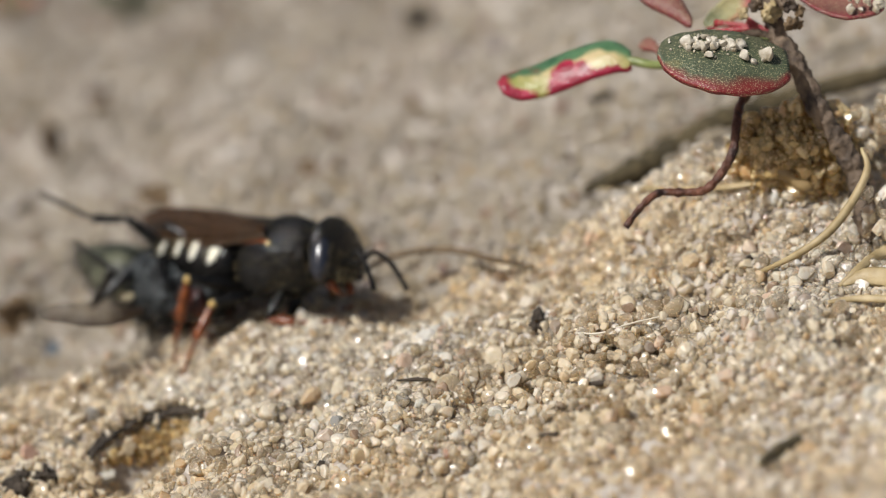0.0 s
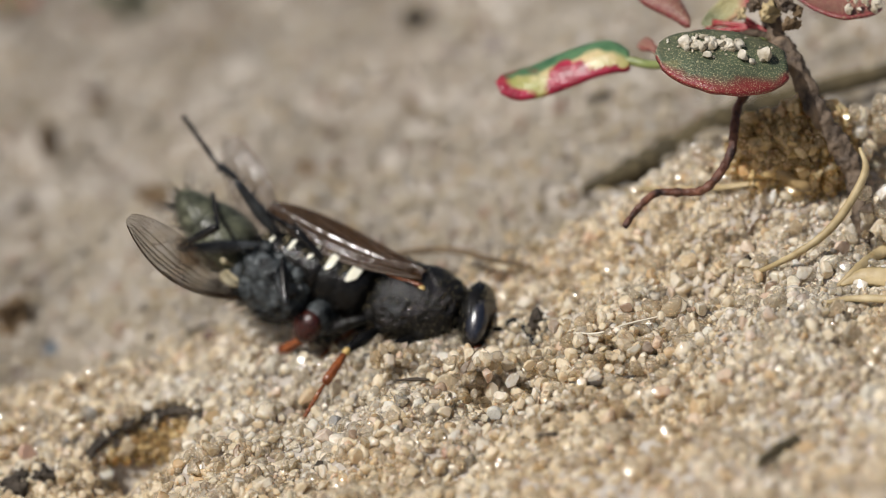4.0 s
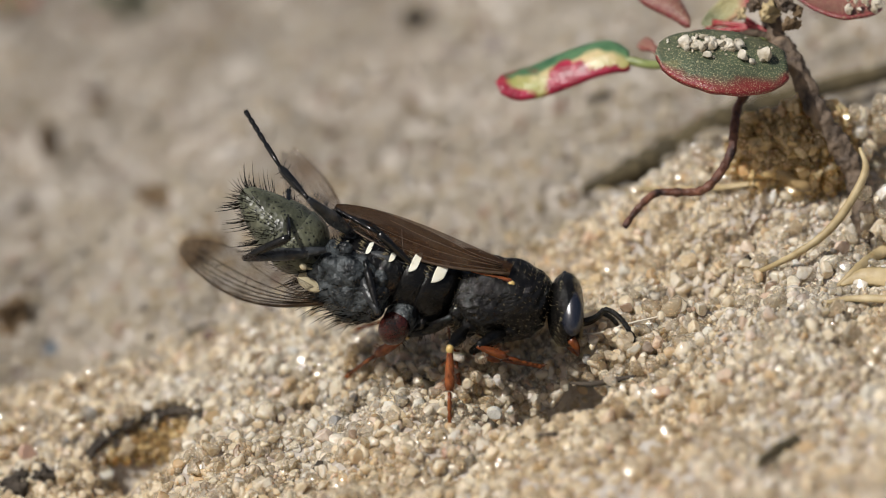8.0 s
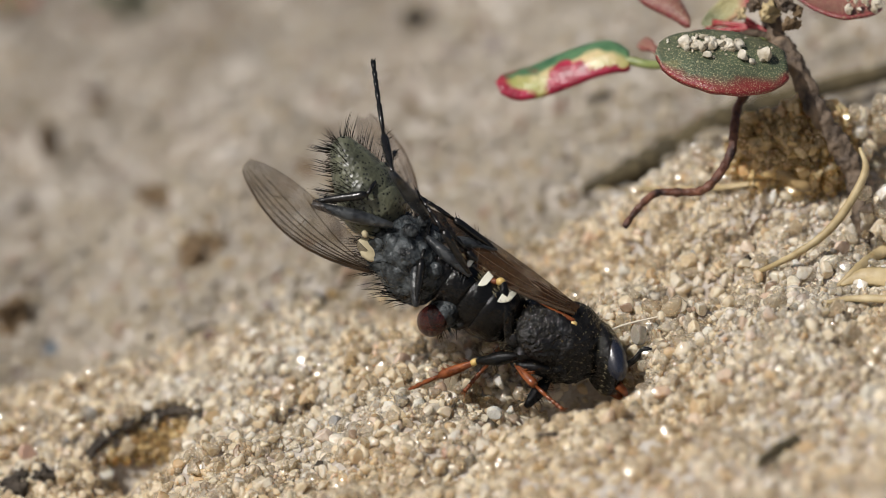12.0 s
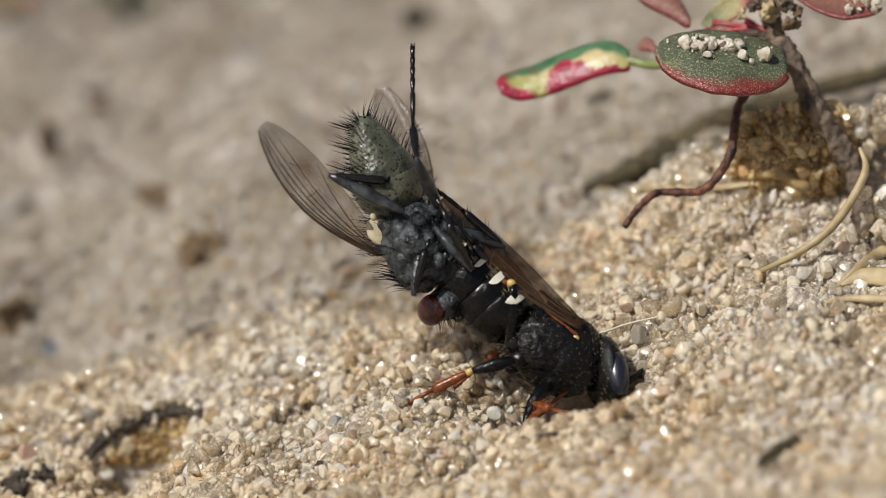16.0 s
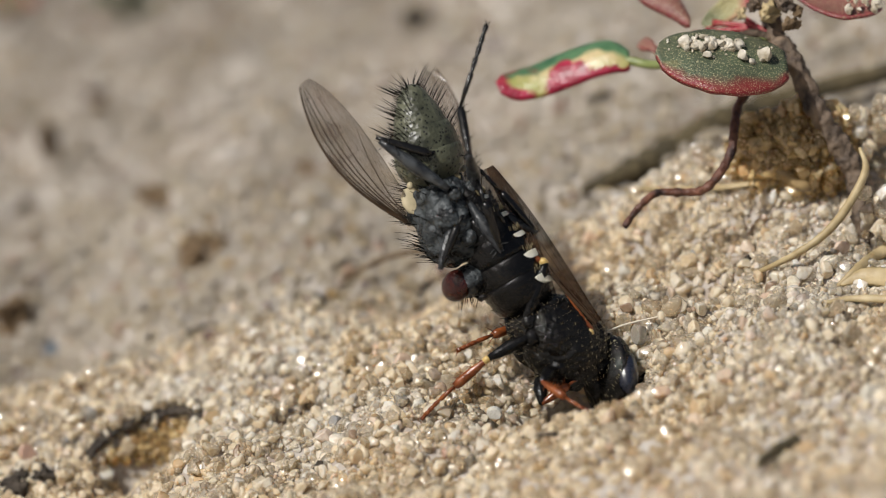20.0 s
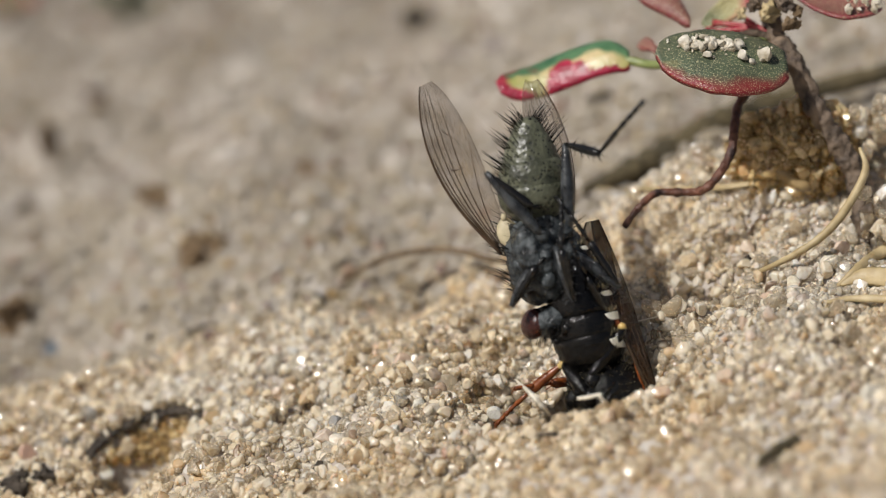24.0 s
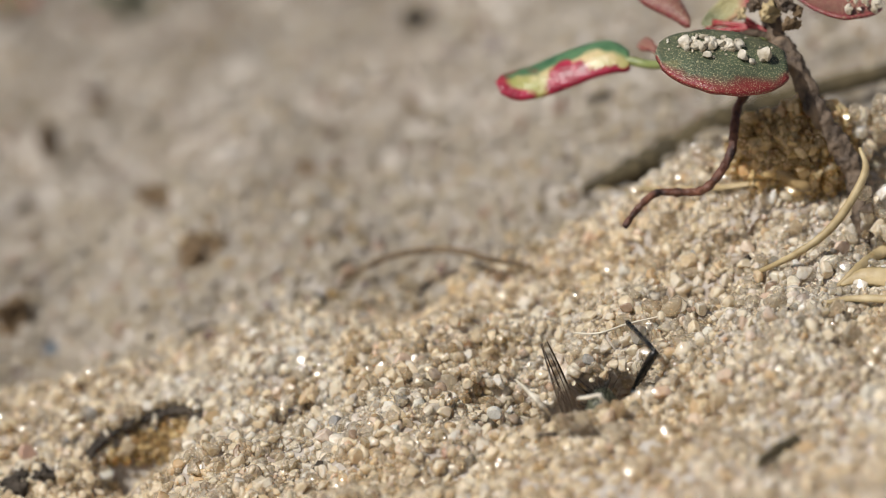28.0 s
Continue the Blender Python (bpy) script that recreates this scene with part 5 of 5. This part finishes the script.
FLY_ROWS = (
    (0, -6.49, -1.46, 6.60, 16.7, 15.0, -43.2),
    (0.5, -5.67, -1.64, 5.70, 20.5, 17.5, -39.6),
    (1, -4.91, -1.69, 4.80, 22.9, 20.0, -36.0),
    (1.5, -4.37, -1.62, 4.30, 26.4, 22.5, -28.8),
    (2, -4.21, -1.76, 3.90, 32.8, 25.0, -21.6),
    (2.5, -4.28, -1.71, 3.50, 33.8, 25.2, -20.4),
    (3, -4.45, -1.75, 3.00, 37.9, 25.5, -19.2),
    (3.5, -3.85, -1.98, 3.03, 41.1, 25.8, -18.0),
    (5.5, -3.24, -1.95, 1.57, 37.8, 26.8, -13.2),
    (6, -3.24, -1.86, 1.20, 42.0, 27.0, -12.0),
    (6.5, -3.13, -1.88, 1.00, 44.1, 27.2, -9.0),
    (7, -3.47, -1.86, 0.80, 46.3, 27.5, -6.0),
    (7.5, -1.88, -2.28, -0.15, 35.9, 27.8, -3.0),
    (8, -1.26, -2.05, -1.10, 37.1, 28.0, 0.0),
    (8.5, -1.10, -2.02, -1.11, 36.3, 30.0, 0.0),
    (9, -0.85, -2.18, -1.12, 44.0, 32.0, 0.0),
    (9.5, -0.82, -2.12, -1.14, 46.7, 34.0, 0.0),
    (10, -0.65, -1.42, -1.15, 55.3, 36.0, 0.0),
    (10.5, -0.38, -1.63, -1.16, 60.7, 38.0, 0.0),
    (11, -0.51, -1.17, -1.18, 64.0, 40.0, 0.0),
    (11.5, -0.82, -0.89, -1.19, 64.5, 40.8, 0.0),
    (12, -0.21, -1.85, -1.20, 57.0, 41.7, 0.0),
    (12.5, -0.20, -1.97, -1.23, 50.8, 42.5, 0.0),
    (14.5, -0.02, -2.30, -1.33, 46.0, 45.8, 0.0),
    (15, -0.04, -2.36, -1.35, 53.8, 46.7, 0.0),
    (15.5, -0.16, -2.14, -1.38, 56.7, 47.5, 0.0),
    (16, -0.20, -1.57, -1.40, 63.5, 48.3, 0.0),
    (16.5, -0.35, -0.76, -1.42, 67.1, 49.2, 0.0),
    (17, -0.59, -1.24, -1.45, 60.7, 50.0, 0.0),
    (17.5, -0.10, -1.75, -1.48, 59.2, 49.7, 0.0),
    (18, -0.05, -2.61, -1.50, 50.7, 49.3, 0.0),
    (18.5, 0.10, -2.58, -1.52, 54.6, 49.0, 0.0),
    (19, 0.16, -2.60, -1.55, 56.6, 48.7, 0.0),
    (19.5, 0.50, -0.73, -1.58, 75.8, 48.3, 0.0),
    (20, 0.45, -0.94, -1.60, 70.9, 48.0, 0.0),
    (20.5, 0.68, -2.47, -1.68, 60.8, 50.4, 0.0),
    (21, 0.70, -2.95, -1.75, 64.7, 52.9, 0.0),
    (21.5, 1.37, -0.63, -1.83, 83.7, 55.3, 0.0),
    (22.5, 1.76, -1.40, -1.98, 79.0, 60.1, 0.0),
    (23.5, 2.34, -2.06, -2.13, 78.2, 65.0, 0.0),
    (24, 2.53, -1.97, -2.20, 81.9, 66.0, 0.0),
    (24.5, 2.18, -2.29, -2.23, 81.0, 67.0, 0.0),
    (25, 1.98, -3.76, -2.25, 69.2, 68.0, 0.0),
    (25.5, 2.26, -4.06, -2.60, 72.6, 55.0, 0.0),
    (26, 2.90, -4.70, -2.70, 88.6, 8.0, 0.0),
    (26.5, 3.79, -5.61, -2.80, 84.8, 5.0, 0.0),
    (27, 4.71, -7.06, -2.90, 78.1, 5.0, 0.0),
    (27.5, 4.91, -7.42, -2.90, 77.7, 5.0, 0.0),
    (28, 5.11, -9.10, -2.90, 77.7, 5.0, 0.0),
)

# feet on the ground: (t, across, up, 1 = on the ground and 0 = tucked to the body)
FEET = {
    "fore": ((0, -2.91, -2.23, 0.7), (1, -0.96, -3.36, 1.0), (1.5, -0.66, -2.98, 0.3), (7, 1.44, -3.58, 0.1), (8.5, 3.24, -3.58, 0.0), (10, 2.64, -4.11, 0.8), (17, 3.46, -4.48, 0.9), (21, 4.14, -4.41, 0.9), (28, 4.14, -4.41, 0.2)),
    "mid": ((0, -7.03, -3.43, 1), (0.5, -4.86, -3.73, 1), (1, -5.33, -3.46, 1), (2, -5.30, -3.85, 1), (3, -4.63, -4.41, 1), (5.5, -2.43, -4.71, 1), (6.5, -2.58, -4.78, 1), (7, -2.68, -4.81, 1), (7.5, -2.76, -4.78, 1), (8, 0.16, -4.93, 1), (8.5, 0.09, -5.01, 1), (9.2, 0.42, -5.16, 1), (10, -1.41, -3.88, 1), (11, -1.93, -3.96, 1), (17, -1.26, -4.41, 1), (18, -0.36, -4.33, 1), (20, -0.93, -4.71, 1), (21, -1.03, -4.56, 1), (24, 1.51, -4.56, 1), (25, 2.49, -4.48, 1), (28, 2.49, -4.48, 0.3)),
    "hind": ((0, -7.25, -3.13, 1), (1, -6.50, -2.98, 1), (2, -6.17, -3.28, 1), (3, -5.98, -3.31, 1), (5.5, -5.60, -3.73, 1), (7, -5.45, -3.73, 1), (8, -3.36, -3.81, 1), (9, -2.76, -3.81, 1), (9.6, -2.01, -3.73, 0.3), (10.5, -2.01, -3.73, 0.0), (28, -2.01, -3.73, 0.0)),
}



# ---- everything that moves ----
def stance(row, flip):
    """The pose of an insect: row = (t, across, up, away, nose down, roll of the belly to the viewer, yaw); flip: back side down."""
    _, a, b, c, nose, roll, yaw = row
    k, q = radians(nose), radians(yaw)
    f = (AX_U * math.cos(k) - AX_V * math.sin(k)) * math.cos(q) + AX_W * math.sin(q)
    up = AX_U * math.sin(k) + AX_V * math.cos(k)
    up = -up if flip else up
    y = up.cross(f).normalized()
    z = f.cross(y).normalized()
    m = Matrix((f, y, z)).transposed() @ Matrix.Rotation(radians(roll if flip else -roll), 3, "X")
    return m, place(a, b, c)


def between(rows, t):
    """Values of a table of rows (t, ...) at t."""
    ts = [q[0] for q in rows]
    return [float(np.interp(t, ts, [q[i] for q in rows])) for i in range(1, len(rows[0]))]


def key_leg(leg, hip, rows, pole, toes=0.85):
    a, b = [], []
    for t, foot, *own in rows:
        p, q = bend_leg(leg, hip, foot, own[0] if own else pole, toes)
        a.append((t, p))
        b.append((t, q))
    walk(leg[0], a)
    walk(leg[1], b)


def motions():
    # wasp
    rows, frames = [], []
    for row in WASP_ROWS:
        m, p = stance(row, False)
        p = p - m @ Vector((0, -SPOT_Y, 0))
        full = m.to_4x4()
        full.translation = p * MM
        rows.append((row[0], full))
        frames.append((row[0], m.transposed(), p))
    walk(wasp, rows)
    walk(wasp_head, [(t, pose(x * MM, 0, z * MM, 0, pitch, 0)) for t, x, z, pitch in HEAD_ROWS])
    hips = {"fore": (2.2, 0.42, -0.85), "mid": (1.2, 0.45, -1.15), "hind": (0.8, 0.45, -1.0)}
    poles = {"fore": (0.1, 0.5, -1.0), "mid": (-0.5, 0.6, 0.6), "hind": (-1.0, 1.5, 0.4)}
    for nm, leg in wasp_legs.items():
        pair, side = nm.split("_")
        s = -1 if side == "r" else 1
        hip = Vector(hips[pair]) * 1.0
        hip.y *= s
        pole = Vector(poles[pair])
        pole.y *= s
        out = []
        for t, inv, p in frames:
            u, v, tuck = between(FEET[pair], t)
            g = ground_at(u, v)
            if s > 0:
                g = rest(g.x + 0.3, g.y + 2.6)
                g.z += float(burrow(g.x, g.y))
            local = inv @ (g + Vector((0, 0, 0.08)) - p)
            if pair == "fore":
                dig = math.sin(t * 21 + s) * 0.25 if t < 10 else 0
                local = Vector((3.4 + dig, 0.45 * s, -1.55 - dig)).lerp(local, tuck)
            elif pair == "hind":
                local = Vector((-2.3, 0.25, -1.25)).lerp(local, tuck)
            elif s > 0:
                local = Vector((0.6, 0.9, -2.3)).lerp(local, tuck if t < 9.6 else 0.0)
            out.append((t, local, Vector((-0.6, 0.5 * s, 0.9)).lerp(pole, tuck)) if pair == "hind" else (t, local))
        key_leg(leg, hip, out, pole)
    # fly
    rows = []
    for row in FLY_ROWS:
        m, p = stance(row, True)
        p = p - m @ Vector((1.62, 0.40, 0.04))
        full = m.to_4x4()
        full.translation = p * MM
        rows.append((row[0], full))
    walk(fly, rows)
    for wg, s, table in zip(fly_wings, (1, -1), FLY_WINGS):
        keys = []
        for t, spread, lift, twist in table:
            keys.append((t, Matrix.Translation(Vector((-0.35, s * 0.82, 0.45)) * MM) @ Euler((s * radians(twist), radians(lift), -s * radians(spread))).to_matrix().to_4x4()))
        walk(wg, keys)
    for nm, shin in FLY_FOLDED.items():
        hip = Vector((0.55, -0.35, -0.95) if nm == "fore_r" else (-0.1, -0.4, -0.98))
        key_leg(fly_legs[nm], hip, [(0, Vector(shin)), (28, Vector(shin))], (1.0, -0.6, -0.2), 0.0)
    for nm, steps in FLY_STEPS.items():
        fe, ti, _, lt, _, foot = fly_legs[nm]
        rows = [(0, *steps[0][1:]), *steps] + [(28, *steps[-1][1:])] * (steps[-1][0] < 28)
        a, b, c = [], [], []
        for t, hip, knee, ankle, toe in rows:
            hip, knee, ankle, toe = Vector(hip), Vector(knee), Vector(ankle), Vector(toe)
            side = (knee - (hip + ankle) / 2).normalized()
            shin = bone(knee, ankle, side)
            sole = bone(ankle, toe, side)
            turn = (shin.to_3x3().inverted() @ sole.to_3x3()).to_4x4()
            turn.translation = Vector((lt, 0, 0)) * MM
            a.append((t, bone(hip, knee, side)))
            b.append((t, shin))
            c.append((t, turn))
        walk(fe, a)
        walk(ti, b)
        walk(foot, c)
    # thrown sand
    for ob in unearthed:
        p = ob.location.copy()
        low = p - Vector((0, 0, 1.2)) * MM
        walk(ob, [(0.0, pose(*low)), (22.6, pose(*low)), (23.4, pose(*p)), (28.0, pose(*p))])
    for ob, t0, a, b, spin in clumps + thrown:
        mid = (a + b) / 2 + Vector((0, 0, 0.7))
        walk(ob, [(0.0, pose(*(a * MM))), (t0, pose(*(a * MM))), (t0 + 0.25, pose(*(mid * MM), 0, 0, 40)), (t0 + 0.5, pose(*(b * MM), 0, 0, 70)), (28.0, pose(*(b * MM), 0, 0, 70))])


HEAD_ROWS = ((0, 3.45, 0.28, -6), (1, 3.45, 0.28, -10), (3, 3.42, 0.36, -20), (5.5, 3.36, 0.42, -20), (7, 3.42, 0.60, -27), (8, 3.44, 0.36, -19), (9, 3.32, 0.34, -24), (10, 3.2, 0.36, -34), (11, 3.06, 0.28, -46), (12, 3.04, 0.30, -46), (15, 3.02, 0.66, -48), (16, 3.04, 0.56, -50), (17, 3.12, 0.42, -50), (18, 2.98, 0.74, -52), (19, 2.96, 0.82, -54), (20, 3.0, 0.80, -56), (28, 3.0, 0.5, -56))
FLY_WINGS = (
    ((0, 104, -2, 20), (0.5, 101, -4, 22), (1, 104, -8, 25), (2, 82, -13, 45), (3, 67, -17, 50), (6, 49, -16, 52), (7, 57, -23, 50), (8, 40, -5, 45), (9, 22, 4, 40), (10, 38, -5, 40), (11, 26, -2, 38), (12, 32, -6, 35), (15, 24, -5, 29), (16, 27, -6, 27), (17, 27, -8, 25), (18, 25, -5, 25), (19, 26, -3, 24), (20, 27, -2, 24), (21, 23, -2, 23), (24, 18, 2, 22), (25, 21, 2, 21), (26, 23, 13, 20), (26.5, 41, 17, -15), (27, 48, 13, -55), (27.8, 46, 11, -55), (28, 38, 3, -55)),
    ((0, 17, -21, 0), (0.5, 20, -21, -2), (1, 31, -19, -5), (2, 35, -15, -20), (3, 29, -16, -28), (6, 27, -14, -33), (7, 47, -11, -28), (8, 49, 1, -30), (9, 29, 3, -40), (10, 43, 18, -36), (11, 33, 8, -35), (12, 39, 19, -35), (15, 30, 13, -26), (16, 31, 21, -23), (17, 32, 21, -20), (18, 29, 17, -19), (19, 31, 23, -18), (20, 33, 25, -16), (21, 22, 16, -15), (24, 8, 25, 0), (25, 0, 5, 3), (26, 28, 17, -20), (26.5, 8, 20, -15), (27, 5, 18, -15), (27.8, 3, 12, -15), (28, 1, 9, -15)))
# the fly's limp legs in its own space: hip, knee, ankle, toe
FLY_STEPS = {
    "hind_r": ((1, (-0.65, -0.4, -0.95), (-0.43, 1.52, -1.99), (-1.89, 1.5, -1.69), (-4.11, 1.6, -2.01)),
        (3, (-0.65, -0.4, -0.95), (-2.26, 0.61, -2.05), (-3.32, -0.26, -1.44), (-5.43, -1.04, -1.43)),
        (8, (-0.65, -0.4, -0.95), (-2.22, 0.94, -1.72), (-3.29, -0.06, -1.42), (-5.04, -1.49, -1.38)),
        (17, (-0.65, -0.4, -0.95), (-1.96, 0.68, -2.34), (-2.83, -0.31, -1.63), (-4.76, -1.44, -1.85)),
        (20, (-0.65, -0.4, -0.95), (-1.48, 0.92, -2.5), (-2.74, 0.25, -2.06), (-4.57, -0.77, -2.98)),
        (24, (-0.73, -0.41, -0.95), (-2.92, -0.59, -1.03), (-2.53, -0.84, -2.46), (-3.75, -1.38, -4.27)),
        (25, (-0.85, -0.43, -0.96), (-3.02, -0.76, -1.1), (-2.54, -0.85, -2.51), (-3.68, -1.15, -4.42)),
        (26, (-0.66, -0.4, -0.95), (-2.85, -0.37, -0.76), (-2.74, -0.01, -2.21), (-4.13, 1.11, -3.58)),
        (26.5, (-0.92, -0.4, -0.93), (-3.11, -0.4, -0.76), (-2.85, 0.2, -2.11), (-4.21, 1.37, -3.47)),
        (27, (-1.42, -0.41, -0.86), (-3.6, -0.43, -0.59), (-3.29, 0.03, -1.98), (-4.64, 1.37, -3.19)),
        (28, (-1.32, -0.42, -0.95), (-3.52, -0.48, -0.96), (-4.4, 0.39, -1.8), (-5.32, -1.54, -1.1)),),
    "hind_l": ((1, (-0.65, 0.4, -0.95), (-1.21, 1.81, 0.65), (-0.41, 1.89, -0.62), (-2.61, 1.45, -0.78)),
        (3, (-0.69, 0.43, -0.92), (-2.1, 1.65, 0.24), (-1.35, 1.75, -1.05), (-2.99, 0.22, -0.86)),
        (8, (-1.04, 0.59, -0.64), (-2.65, 1.36, 0.65), (-2.0, 1.37, -0.7), (-2.85, -0.71, -0.58)),
        (17, (-0.98, 0.6, -0.8), (-2.75, 1.64, 0.01), (-1.89, 0.64, -0.82), (-2.23, -1.43, -0.0)),
        (24, (-0.65, 0.4, -0.95), (-2.47, 1.59, -0.64), (-1.18, 0.41, -1.19), (-1.15, -1.16, 0.41)),
        (25, (-0.65, 0.4, -0.95), (-2.03, 1.88, -1.8), (-1.21, 0.79, -2.43), (-0.93, -1.25, -1.53)),
        (26, (-0.65, 0.4, -0.95), (-1.98, 2.13, -0.74), (-1.52, 2.56, -2.09), (-2.06, 3.5, -4.06)),
        (26.5, (-0.65, 0.4, -0.95), (-2.12, 2.02, -0.75), (-1.36, 2.29, -2.01), (-2.11, 3.62, -3.67)),
        (27, (-0.65, 0.4, -0.95), (-2.61, 1.41, -0.94), (-2.41, 2.66, -1.74), (-3.9, 4.26, -2.25)),
        (28, (-0.65, 0.4, -0.95), (-2.57, -0.54, -0.44), (-1.95, 0.77, -0.84), (-1.24, -1.23, -0.11)),),
    "fore_l": ((17, (0.0, 0.55, -0.7), (1.07, 1.33, -0.46), (0.01, 0.63, -1.05), (-0.62, -0.39, -0.99)),),
    "mid_l": ((17, (-0.3, 0.1, -1.0), (1.17, 0.01, -1.49), (-0.2, 0.34, -1.84), (-1.43, -0.14, -1.39)),),
}
# the two legs hidden on the far side
FLY_FOLDED = {"mid_r": (-0.3, -0.7, -1.45), "fore_r": (0.6, -0.5, -1.4)}


build_ground()
build_grains()
build_plant()
build_debris()
wasp, wasp_head, wasp_legs = build_wasp()
fly, fly_wings, fly_legs = build_fly()
clumps = build_clumps()
motions()
